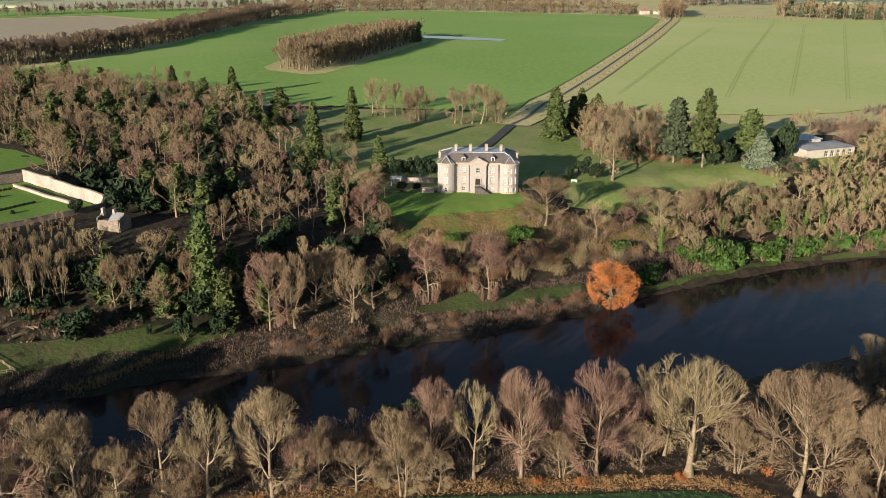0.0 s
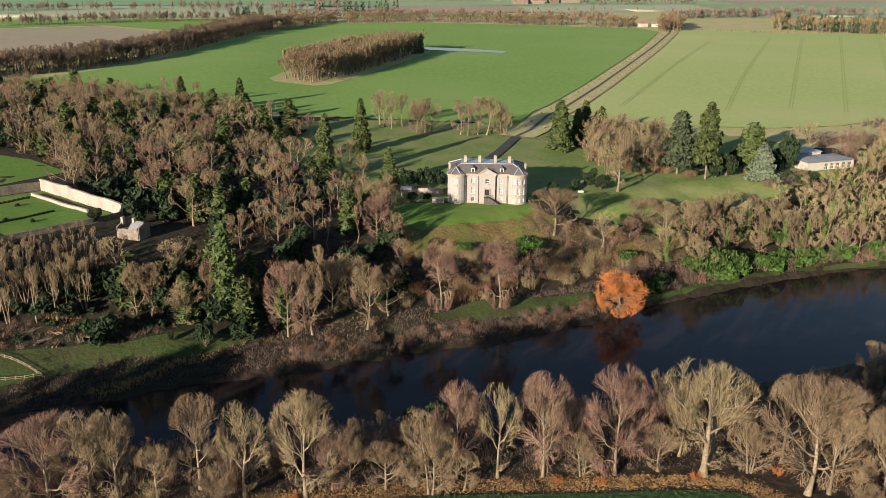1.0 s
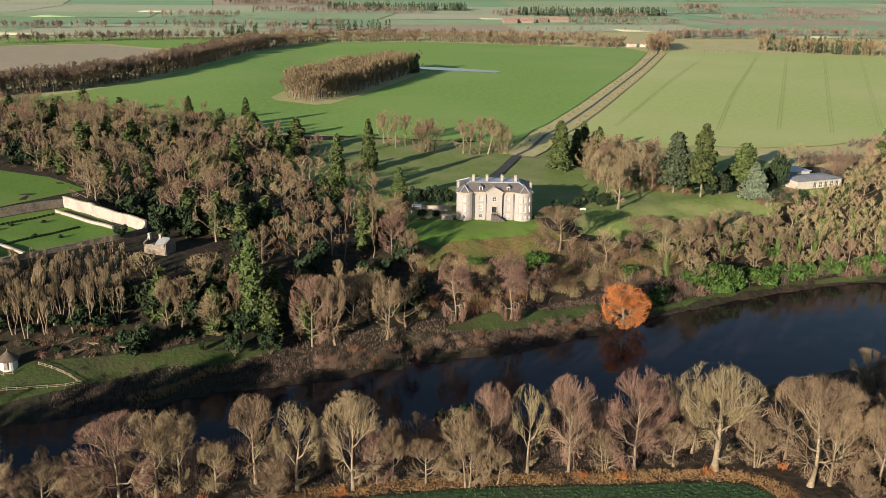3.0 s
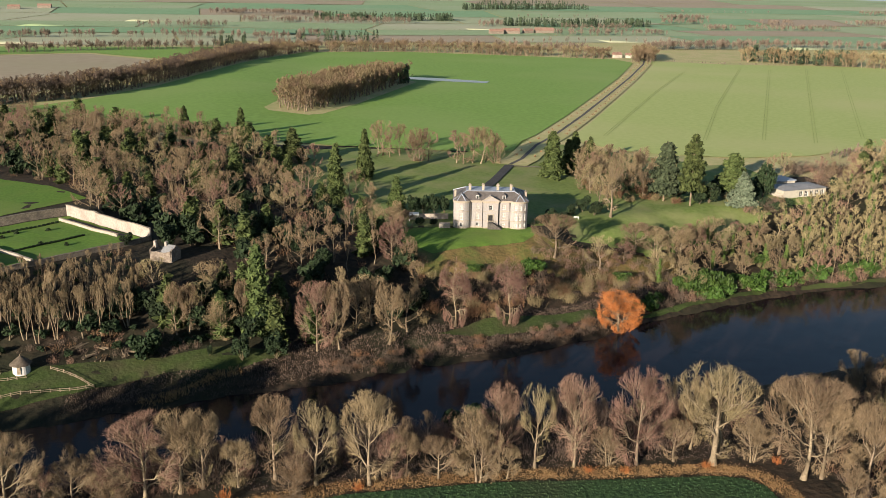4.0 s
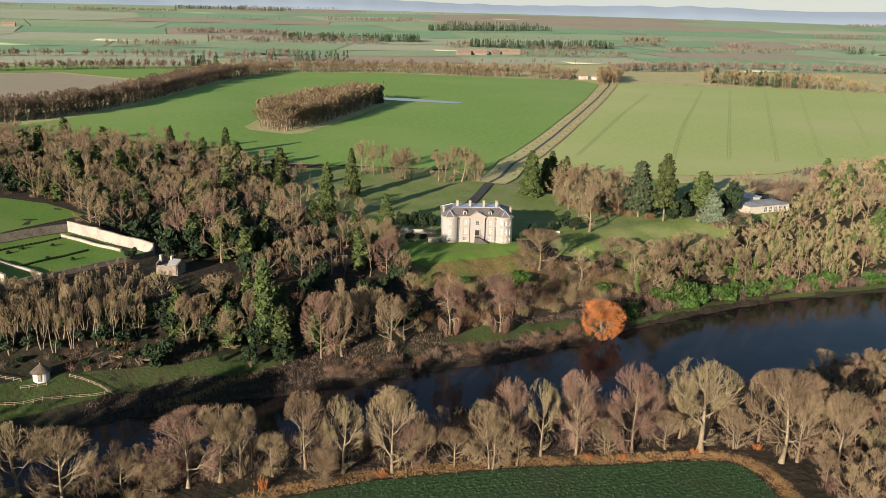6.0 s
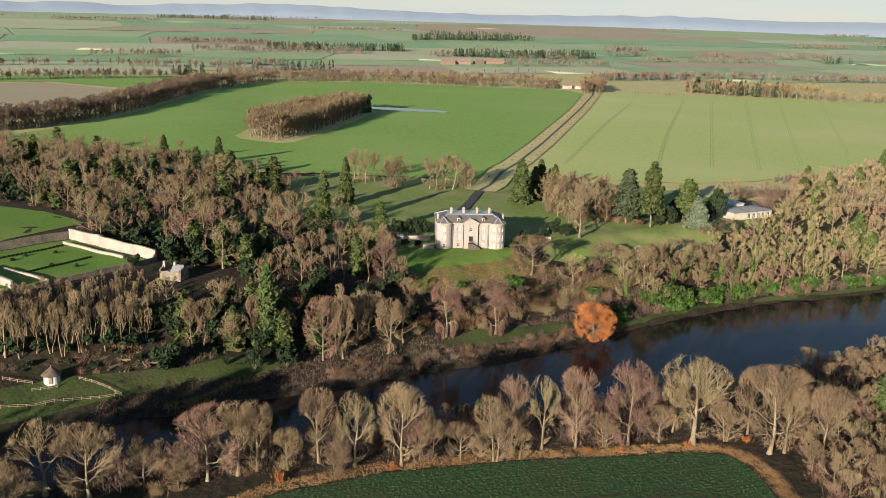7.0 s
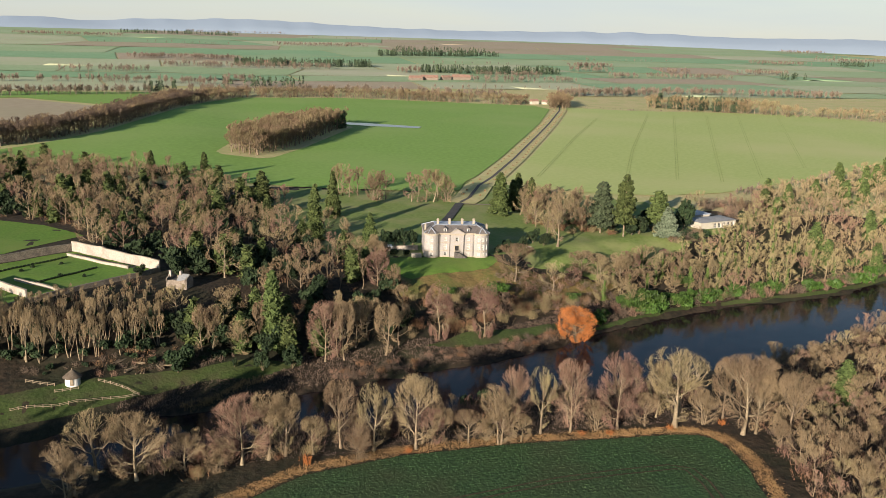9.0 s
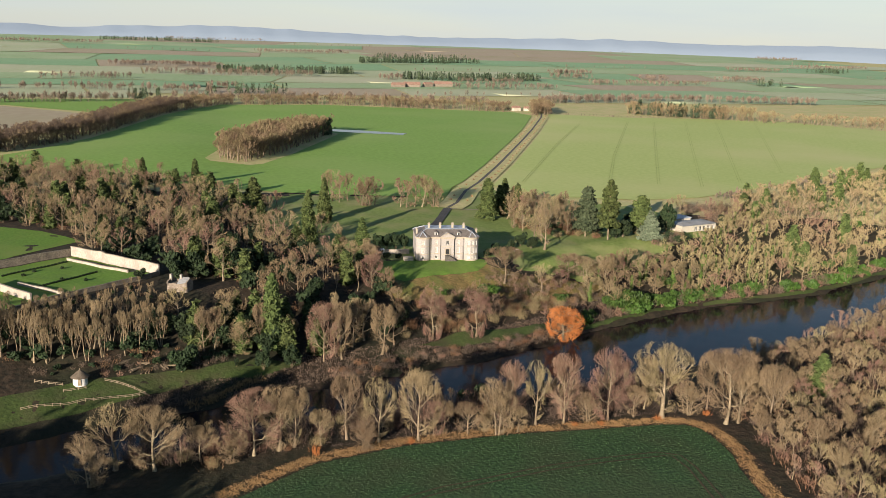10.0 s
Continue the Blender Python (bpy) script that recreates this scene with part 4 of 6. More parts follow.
for x, y in scatter(WOOD_WEST, 6.7, 5, 16000):
    k = rnd.random()
    if k < 0.13:
        kind, h, w, what = YOUNG_FIR[0], rnd.uniform(9, 17), 1.3, "trees of the west wood"
    elif k < (0.45 if y < -30 else 0.30):
        kind, h, w, what = YEW[1], rnd.uniform(5, 9), 0.9, "shrubs of the west wood"
    else:
        kind, h, w, what = rnd.choice(MID + SLIM[:1]), rnd.uniform(9.5, 16.5) * (0.75 if x > -62 and y > -20 else 1), rnd.uniform(1.0, 1.35), "trees of the west wood"
    if y < -44:
        plant(kind, x, y, h, w, what)
    else:
        west.append((FAR_MID[MID.index(kind)] if kind in MID else FAR_SLIM[0] if kind in SLIM else FAR_FIR[0] if kind in YOUNG_FIR else FAR_YEW[0], x, y, h, w))
for x, y in scatter(WOOD_EAST, 6.2, 6, 12000):
    k = rnd.random()
    if k < 0.06 and x > 130:
        kind, h, w, what = YOUNG_FIR[0], rnd.uniform(13, 18), 1.2, "trees of the east wood"
    elif k < 0.14:
        kind, h, w, what = LAUREL[0], rnd.uniform(3, 5), 0.8, "shrubs of the east wood"
    elif x < 190 and k < 0.68:
        kind, h, w, what = rnd.choice(IVY), rnd.uniform(9.5, 15), rnd.uniform(1.05, 1.35), "trees of the east wood"
    else:
        kind, h, w, what = rnd.choice(MID), rnd.uniform(8.5, 14.5), rnd.uniform(1.05, 1.35), "trees of the east wood"
    if x < 110:
        plant(kind, x, y, h, w, what)
    else:
        east.append(((PLAIN[rnd.randrange(4)] if x > 230 else FAR_MID[MID.index(kind)]) if kind in MID else FAR_IVY[IVY.index(kind)] if kind in IVY else FAR_FIR[0] if kind in YOUNG_FIR else FAR_LAUREL[0], x, y, h, w))
# the crowded saplings below the garden
THICKET = [(-205, -83.3), (-160.5, -73.6), (-146.5, -72.7), (-133.4, -72.7), (-114.9, -67.7), (-113, -53.1), (-114.1, -40.6), (-124.2, -26.4), (-146.3, -42.8), (-165.3, -57.2), (-205.2, -61)]
def lower_uphill(y, h):
    return h * min(1.0, max(0.3, 1.0 - (y + 72) * 0.024))


sap = [(rnd.choice(FAR_SLIM), x, y, lower_uphill(y, rnd.uniform(12, 19)), rnd.uniform(0.8, 1.2)) for x, y in scatter(THICKET, 3.3, 12)]
sap += [(FAR_YEW[0], x, y, lower_uphill(y, rnd.uniform(3, 7)), 1.0) for x, y in scatter(THICKET, 5.6, 14)]
sap += [(FAR_SCRUB[0], x, y, rnd.uniform(1.5, 3.5), 1.0) for x, y in scatter(THICKET, 6.0, 15)]
forest("thicket", sap, "crowded thicket of slim pale-stemmed bare trees")
# brushwood that fills the banks between the trees
near_brush = []
for _ in range(230):
    x = rnd.uniform(-120, 24)
    top = along(x, NEAR_EDGE)
    near_brush.append((rnd.choice(BRUSH), x, rnd.uniform(-166, min(top - 4, -148)) - max(0, 0.1 * (-70 - x)), rnd.uniform(2.5, 6), rnd.uniform(0.7, 1.0)))
near_brush += [(rnd.choice(BRUSH + FAR_SCRUB), x, y, rnd.uniform(2, 4.5), 1.1) for x, y in scatter(NEAR_WOOD, 3.6, 57)]
forest("brushwood_near", near_brush, "bare brushwood on the near bank")
far_brush = []
for _ in range(230):
    x = rnd.uniform(40, 300)
    far_brush.append((rnd.choice(BRUSH + FAR_LAUREL[:1]), x, along(x, FAR_EDGE) + rnd.uniform(3.5, 10), rnd.uniform(2, 5.5), 0.9))
for _ in range(110):
    x = rnd.uniform(-62, 40)
    far_brush.append((rnd.choice(BRUSH), x, along(x, FAR_EDGE) + rnd.uniform(2, 9), rnd.uniform(1.2, 3), 1.1))
FOOT = [(-152, -78), (-134, -74), (-112, -66), (-100, -68), (-90, -72), (-104, -79), (-122, -80), (-136, -82)]
far_brush += [(rnd.choice(BRUSH + FAR_YEW + FAR_SCRUB), x, y, rnd.uniform(1.0, 2.8), 1.0) for x, y in scatter(FOOT, 2.4, 52) if math.hypot(x + 137.8, y + 84.4) > 7]
far_brush += [(rnd.choice(BRUSH), rnd.uniform(168, 205), rnd.uniform(40, 90), rnd.uniform(3, 7), 1.0) for _ in range(90)]
far_brush += [(rnd.choice(BRUSH + FAR_YEW), rnd.uniform(112, 134), rnd.uniform(19, 28), rnd.uniform(3, 5.5), 1.0) for _ in range(26)]
far_brush += [(rnd.choice(BRUSH), x, y, rnd.uniform(1.8, 4.2), 1.1) for x, y in scatter([(14, -20), (34, -16), (48, -14), (62, -26), (58, -40), (42, -46), (24, -44), (-4, -44), (-20, -40), (-8, -34), (8, -30)], 3.0, 53)]
far_brush = [s for s in far_brush if math.hypot(s[1] - 30, s[2] + 62) > 8]
forest("brushwood_far", far_brush, "bare brushwood and laurel along the far bank")
# an unseen wood, added on the near bank to shade the meadow
SOUTHWEST = [(-166.6, -200), (-169, -172.5), (-189.2, -166.3), (-299, -226), (-328.8, -330.2), (-218.5, -300.7), (-164, -264), (-152, -238)]
forest("wood_southwest", [(rnd.choice(PLAIN[:3] + FAR_FIR * 5), x, y, rnd.uniform(19, 23), 1.7) for x, y in scatter(SOUTHWEST, 8.2, 13)], "unseen wood of firs and bare trees added to shade the meadow")
west += [(FAR_SCRUB[0] if rnd.random() < 0.6 else FAR_YEW[0], x, y, rnd.uniform(2, 4), 1.0) for x, y in scatter(WOOD_WEST, 8.0, 25) if y > -60]
forest("wood_west", west, "dense bare wood with scattered evergreens behind the garden")
forest("wood_east", east, "dense bare wood along the river bank")
# trees round the lawns, and scrub on the slope and the banks
for x, y, h in ((-26.6, 144.1, 18), (-23.5, 146, 19), (-20.4, 141.8, 16), (-14.9, 144.7, 18), (-9.1, 130.2, 17), (-5.9, 129.6, 18), (-2.1, 130, 17), (11.1, 122.4, 17), (14.1, 120.3, 16), (19.2, 122.1, 19.5), (23.2, 120.9, 19), (26.2, 123.8, 18), (30.8, 121.5, 17), (32.3, 118.4, 12),
                (-59.3, 107.1, 14), (-65.3, 99, 13), (-42.6, 62.1, 11), (-45.6, 49.8, 12), (-38.5, 41.3, 10), (73.6, 105.1, 15), (77.7, 95.7, 14), (-65.1, 21.2, 9), (59.8, 58.1, 14), (63.8, 63.9, 15), (71.9, 59.5, 13), (67.9, 49.8, 12), (55.8, 60.3, 11), (87.9, 81.2, 13),
                (178.4, 45.4, 12), (170.7, 53.7, 13), (182.5, 53.6, 12), (83.7, 101.6, 13), (128.9, 21.8, 6), (140.7, 23.5, 5), (160.4, 29.2, 6), (151.2, 72.2, 12), (161.1, 76.3, 12), (172.9, 66, 12)):
    plant(rnd.choice(MID), x, y, h, rnd.uniform(0.7, 0.95), "trees round the lawns")
for i in range(130):
    x = rnd.uniform(-34, 66)
    y = along(x, FAR_EDGE) + rnd.uniform(20, 52)
    if y < -30:
        plant(rnd.choice(SCRUB[:2]), x, y, rnd.uniform(2, 4.5), 1.0, "scrub on the slope")
for i in range(36):
    x = rnd.uniform(-60, 40)
    plant(SCRUB[0], x, along(x, FAR_EDGE) + rnd.uniform(3, 10), rnd.uniform(1.0, 2.2), 1.2, "scrub on the water's edge")
for i, (x, y) in enumerate(scatter([(56, 44), (84, 40), (100, 60), (96, 96), (72, 108), (60, 84)], 8.0, 33)):
    plant(rnd.choice(MID), x, y, rnd.uniform(9, 15), 0.9, "trees beside the lawn")
for i in range(84):
    plant(rnd.choice([SCRUB[0], YEW[1], YEW[1], SCRUB[1]]), rnd.uniform(58, 125), rnd.uniform(30, 74), rnd.uniform(2, 4.5), 1.0, "shrubs beside the lawn")


# ---- far woods, hedges, fields ----
def far_trees(name, spots, material, label, low, high, seed, fir=False, detail=46):
    """Distant trees, too many to count: each with a trunk and a haze of twigs, or tiers of needles."""
    rng = np.random.default_rng(seed)
    soup = Soup()
    for x, y in spots:
        h = rng.uniform(low, high)
        base = np.array([x, y, terrain(x, y)])
        if fir:
            z = rng.uniform(0.08, 1.0, detail)
            az = rng.uniform(0, 6.28, detail)
            rad = 0.2 * h * (1 - z) ** 0.8 * rng.uniform(0.5, 1, detail)
            c = base + np.stack([np.cos(az) * rad, np.sin(az) * rad, z * h], 1)
            soup.leaves(c, 0.12 * h, rng)
        else:
            soup.tubes(base, base + np.array([0, 0, 0.7 * h]), 0.018 * h, 0.006 * h, 4)
            d = unit(rng.normal(size=(detail, 3)))
            c = base + np.array([0, 0, 0.60 * h]) + d * rng.uniform(0.35, 1, (detail, 1)) * np.array([0.27, 0.27, 0.38]) * h
            soup.blades(base + (c - base) * [0.45, 0.45, 0.72], c + d * 0.05 * h, 0.055 * h, rng)
    return tagged(soup.made(name, material, None), label, "woodland", kind="stuff")


def strip(line, width, gap, seed):
    r = random.Random(seed)
    out = []
    for (a, b), (c, d) in zip(line, line[1:]):
        n = math.hypot(c - a, d - b)
        u, v = (c - a) / n, (d - b) / n
        for _ in range(max(1, int(n * max(width, gap) / (gap * gap)))):
            s, w = r.uniform(0, n), r.uniform(-0.5, 0.5) * width
            out.append((a + u * s - v * w, b + v * s + u * w))
    return out


GROVE = [(-81.8, 317.8), (-61.8, 300.4), (-30.5, 354.6), (31.4, 493.7), (5.2, 504), (-41.1, 438.1), (-69.6, 370)]
def belt(name, spots, low, high, label, wide=1.0, kinds=None):
    return forest(name, [(rnd.choice(kinds or PLAIN), x, y, rnd.uniform(low, high), wide * rnd.uniform(0.9, 1.25)) for x, y in spots], label)


patch("grove_grass", [(-90, 320), (-86, 306), (-60, 290), (-50, 296), (-22, 349), (40, 493), (34, 503), (3, 509), (-48, 441), (-78, 372)], M["verge"], "rough pale grass round the clump of trees", "grass", 8, 0.5)
belt("grove", scatter(GROVE, 4.2, 21, 6000), 16, 21, "long clump of pale bare trees standing in the field", 1.0, PLAIN[3:] + PLAIN[1:2])
far_trees("grove_edge", [(24 + 5 * math.sin(i), 478 + 4 * i) for i in range(6)], M["farfir"], "dark evergreens at the end of the clump", 13, 17, 2, True, 90)
# the belt's shaded side is made with the darker tree copies
belt("tree_belt_west", strip([(-310.7, 309.7), (-267, 345.8), (-232.2, 380.9), (-194.2, 462.1), (-139, 677), (-108.4, 751)], 30, 5.2, 22), 13, 18, "dense belt of bare trees along the field edge, mostly darkened for shade", 1.1, SHADED_PLAIN + PLAIN[1:2])
belt("tree_belt_north", strip([(-108.4, 751), (-60.4, 851), (74.8, 862), (210.7, 806), (317.9, 763)], 34, 7.2, 23), 10, 15, "belt of bare trees behind the big field", 1.2)
belt("tree_belt_lodge", strip([(329.5, 694), (347.6, 721), (364, 784)], 24, 6, 24), 12, 18, "bare trees round the lodge at the end of the drive", 1.2)
far_trees("plantation_east", strip([(481.4, 737), (520.8, 681), (576.4, 652)], 26, 7, 25), M["farfir"], "row of dark conifers beyond the pale field", 12, 19, 6, True, 70)
belt("plantation_edge", strip([(472.3, 730), (520.8, 676), (576.4, 648), (597.8, 619)], 24, 7, 35), 13, 20, "bare trees mixed among the conifers beyond the pale field", 1.1)
belt("tree_belt_east", strip([(597.8, 619), (715, 551.9), (896, 533.4)], 40, 9, 26), 9, 15, "bare trees beyond the pale field", 1.2)
far_trees("hedge_east", strip([(351.7, 725), (424.9, 676), (523.9, 657), (630, 627), (708, 481.1)], 4, 4, 27), M["farwood"], "bare hedge along the field", 2.5, 4, 8, detail=26)
far_trees("hedge_east_wood", strip([(210.9, 115.2), (279.6, 150.1), (368.1, 188.4), (425.2, 148.2), (519.4, 202.8)], 10, 5, 28), M["farwood"], "scrubby edge of the field", 3, 7, 9, detail=40)

settle(PROTOS)

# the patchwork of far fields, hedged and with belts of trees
# these field colours already carry the haze of distance
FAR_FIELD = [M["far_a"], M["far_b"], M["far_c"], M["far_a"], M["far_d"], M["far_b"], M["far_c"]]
r = random.Random(31)
hedges, spinneys, copses, firs = [], [], [], []
y, row, phase = 905.0, 0, 0.6
while y < 4300:
    depth = (120 + (y - 900) * 0.16) * r.uniform(0.8, 1.3)
    after = phase + r.uniform(-0.8, 0.8)
    half = y * 0.75 + 500

    def low(x, y=y, depth=depth, phase=phase, row=row):
        return y + (0.2 * depth * math.sin(x / 420 + phase) if row else 0)

    def high(x, y=y, depth=depth, after=after):
        return y + depth + 0.2 * (120 + (y + depth - 900) * 0.16) * math.sin(x / 420 + after)

    x, skew = -half + r.uniform(0, 120), 0.0
    while x < half:
        wide = (230 + (y - 900) * 0.14) * r.uniform(0.6, 1.6)
        lean = r.uniform(-0.35, 0.35) * depth
        if not (row == 0 and -150 < x < 330):
            mid, top = x + wide / 2, x + (wide + skew + lean) / 2
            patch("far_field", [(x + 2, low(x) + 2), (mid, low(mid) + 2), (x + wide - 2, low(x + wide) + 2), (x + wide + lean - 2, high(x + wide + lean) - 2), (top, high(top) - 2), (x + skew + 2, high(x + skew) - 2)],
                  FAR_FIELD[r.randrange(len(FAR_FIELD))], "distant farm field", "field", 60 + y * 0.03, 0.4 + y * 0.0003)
        if r.random() < 0.7:
            hedges += strip([(x, low(x)), (x + wide / 2, low(x + wide / 2)), (x + wide, low(x + wide))], 3, 7.5 + y * 0.003, r.randrange(999))
        if r.random() < 0.6:
            hedges += strip([(x, low(x)), (x + skew, high(x + skew))], 3, 7.5 + y * 0.003, r.randrange(999))
        k = r.random()
        if k < 0.28:
            spinneys += strip([(x, low(x)), (x + wide * r.uniform(0.4, 1), low(x) + depth * r.uniform(0, 0.2))], 16, 15 + y * 0.003, r.randrange(999))
        elif k < 0.46:
            copses += strip([(x, low(x) + depth * 0.15), (x + wide * r.uniform(0.3, 0.9), low(x) + depth * r.uniform(0.1, 0.3))], depth * 0.28, 8.5 + y * 0.0027, r.randrange(999))
        elif k < 0.53:
            firs += strip([(x, low(x) + depth * 0.2), (x + wide * r.uniform(0.3, 0.7), low(x) + depth * 0.25)], depth * 0.22, 8.5 + y * 0.0027, r.randrange(999))
        x, skew = x + wide, lean
    y, phase, row = y + depth, after, row + 1
far_trees("far_hedges", hedges, M["farwood"], "distant low bare hedgerows", 2.2, 4.2, 32, detail=14)
far_trees("far_hedge_trees", spinneys, M["farwood"], "distant bare trees standing in hedgerows", 8, 13, 36, detail=30)
far_trees("far_copses", copses, M["farwood"], "distant bare copses", 11, 17, 33, detail=30)
far_trees("far_plantations", firs, M["farfir"], "distant dark conifer plantations", 11, 17, 34, True, 26)
far_trees("plantation_north", strip([(-32, 1614), (116.6, 1605), (260, 1610)], 50, 9, 41) + strip([(342.1, 1469), (484.3, 1431), (637, 1468)], 50, 9, 42) + strip([(371.7, 2126), (748, 2208)], 60, 11, 50)
          + strip([(-170.3, 889), (-132.3, 888)], 22, 7, 51), M["farfir"], "dark conifer plantations across the plain", 13, 18, 43, True, 34)
far_trees("wood_north", strip([(-258.2, 1783), (-22.1, 1802)], 50, 11, 44) + strip([(286.9, 1435), (342.3, 1468)], 40, 11, 45) + strip([(790, 1741), (909, 1787)], 50, 11, 46)
          + strip([(-420, 770), (-290, 830), (-160, 862)], 22, 8, 54) + strip([(-700, 1010), (-300, 1060), (-60, 1040)], 20, 9, 55) + strip([(420, 900), (640, 960), (900, 900)], 34, 9, 56) + strip([(-65.9, 1133), (-8.2, 1155)], 30, 9, 47) + strip([(-114.4, 896), (113.9, 930), (322.4, 857)], 26, 9, 48), M["farwood"], "bare woods across the plain", 12, 17, 49, detail=44)
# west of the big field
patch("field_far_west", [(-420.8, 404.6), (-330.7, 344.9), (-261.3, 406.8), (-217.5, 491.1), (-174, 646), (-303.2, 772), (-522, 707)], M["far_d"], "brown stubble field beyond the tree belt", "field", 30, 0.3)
patch("field_far_northwest", [(-168.9, 666), (-129.4, 760), (-164.3, 886), (-523.2, 871), (-482.3, 728), (-303.3, 787)], M["field"], "green field beyond the tree belt", "field", 40, 0.3)


def hills():
    """Low hills on an arc round the plain, by degrees east of north."""
    verts, faces = [], []
    count = 181
    for i in range(count):
        a = -25 + 0.5 * i
        top = 58 + 12 * noise.noise(Vector((a * 0.16, 1.7, 0))) + 8 * noise.noise(Vector((a * 0.7, 5.1, 0)))
        top += 9 * math.exp(-(((a + 9) / 1.1) ** 2)) + 11 * math.exp(-(((a + 3.9) / 1.4) ** 2)) + 22 * math.exp(-(((a - 4) / 5.0) ** 2)) + 8 * ease((a - 12) / 15)
        for k, (far, f) in enumerate(((4330, -0.1), (4410, 0.4), (4490, 0.62), (4570, 0.85), (4650, 1.0))):
            rough = 1 + 0.14 * noise.noise(Vector((a * 0.8, k * 3.1, 2)))
            verts.append((-75 + far * math.sin(radians(a)), -320 + far * math.cos(radians(a)), 36 + top * f * (rough if f < 1 else 1)))
    for i in range(count - 1):
        for k in range(4):
            a = i * 5 + k
            faces.append((a, a + 5, a + 6, a + 1))
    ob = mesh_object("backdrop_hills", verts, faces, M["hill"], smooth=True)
    tagged(ob, "distant range of low hills on the horizon, blue with painted haze", "hills", kind="structure")


# air haze over the hills, put in as blue colour and a faint glow
M["hill"] = simple("hazed_far_hill", (0.21, 0.255, 0.31), 0.95, emit=0.3)
hills()

# ---- the house ----
def wall_run(bm, line, zs, openings, reveal, inward):
    """Upright wall along a plan line, with holes: openings are (distance from, to, z from, to)."""
    at = [0.0]
    for (a, b), (c, d) in zip(line, line[1:]):
        at.append(at[-1] + math.hypot(c - a, d - b))

    def spot(s, deep=0.0):
        k = max(i for i in range(len(at) - 1) if at[i] <= s + 1e-6)
        u = (s - at[k]) / (at[k + 1] - at[k])
        (a, b), (c, d) = line[k], line[k + 1]
        n = Vector((-(d - b), c - a)).normalized() * inward
        return a + (c - a) * u + n.x * deep, b + (d - b) * u + n.y * deep

    ss = sorted({round(s, 4) for s in at} | {round(o[k], 4) for o in openings for k in (0, 1)})
    zz = sorted(set(zs) | {o[k] for o in openings for k in (2, 3)})
    keep = {}

    def vert(s, z, deep=0.0):
        key = (round(s, 3), round(z, 3), deep)
        if key not in keep:
            keep[key] = bm.verts.new((*spot(s, deep), z))
        return keep[key]

    for s0, s1 in zip(ss, ss[1:]):
        for z0, z1 in zip(zz, zz[1:]):
            if any(o[0] <= s0 + 1e-3 and s1 <= o[1] + 1e-3 and o[2] <= z0 + 1e-3 and z1 <= o[3] + 1e-3 for o in openings):
                continue
            bm.faces.new((vert(s0, z0), vert(s1, z0), vert(s1, z1), vert(s0, z1)))
    for a, b, z0, z1 in openings:
        ring = [(a, z0), (b, z0), (b, z1), (a, z1)]
        for (p, q), (u, v) in zip(ring, ring[1:] + ring[:1]):
            bm.faces.new((vert(p, q), vert(p, q, reveal), vert(u, v, reveal), vert(u, v)))
    return spot


def window_unit(parent, p, q, z0, z1, blind, rows=4, name="window"):
    """A sash window between two plan points: frame, glazing bars, pane and sill."""
    a, b = Vector((*p, 0)), Vector((*q, 0))
    w = (b - a).length
    m = Matrix.Translation((a + b) / 2 + Vector((0, 0, z0))) @ Matrix.Rotation(math.atan2(b.y - a.y, b.x - a.x), 4, "Z")
    h = z1 - z0
    win = bpy.data.objects.new(name, None)
    scene.collection.objects.link(win)
    win.parent, win.matrix_local = parent, m
    bm = bmesh.new()
    for x0, zz0, x1, zz1 in ((-w / 2, 0, -w / 2 + 0.09, h), (w / 2 - 0.09, 0, w / 2, h), (-w / 2 + 0.09, 0, w / 2 - 0.09, 0.1), (-w / 2 + 0.09, h - 0.09, w / 2 - 0.09, h),
                             (-w / 2 + 0.09, h / 2 - 0.04, w / 2 - 0.09, h / 2 + 0.04), (-0.02, 0.1, 0.02, h / 2 - 0.04), (-0.02, h / 2 + 0.04, 0.02, h - 0.09)):
        box(bm, x0, -0.05, zz0, x1, 0.05, zz1)
    part("frame", bm, M["white"], win, "white painted sash frame")
    bm = bmesh.new()
    box(bm, -w / 2 + 0.02, 0.055, 0.02, w / 2 - 0.02, 0.075, h - 0.02)
    part("pane", bm, M["blind"] if blind else M["glass"], win, "pane with a drawn pale blind" if blind else "dark reflecting pane")
    bm = bmesh.new()
    box(bm, -w / 2 - 0.12, -0.42, -0.16, w / 2 + 0.12, -0.052, -0.003)
    part("sill", bm, M["trim"], win)
    return win


def arc(x0, x1, y, bulge, n):
    """A bowed front between two points at the depth y."""
    out = []
    for i in range(n + 1):
        t = i / n
        out.append((x0 + (x1 - x0) * t, y - bulge * math.sin(math.pi * t) ** 0.7))
    return out


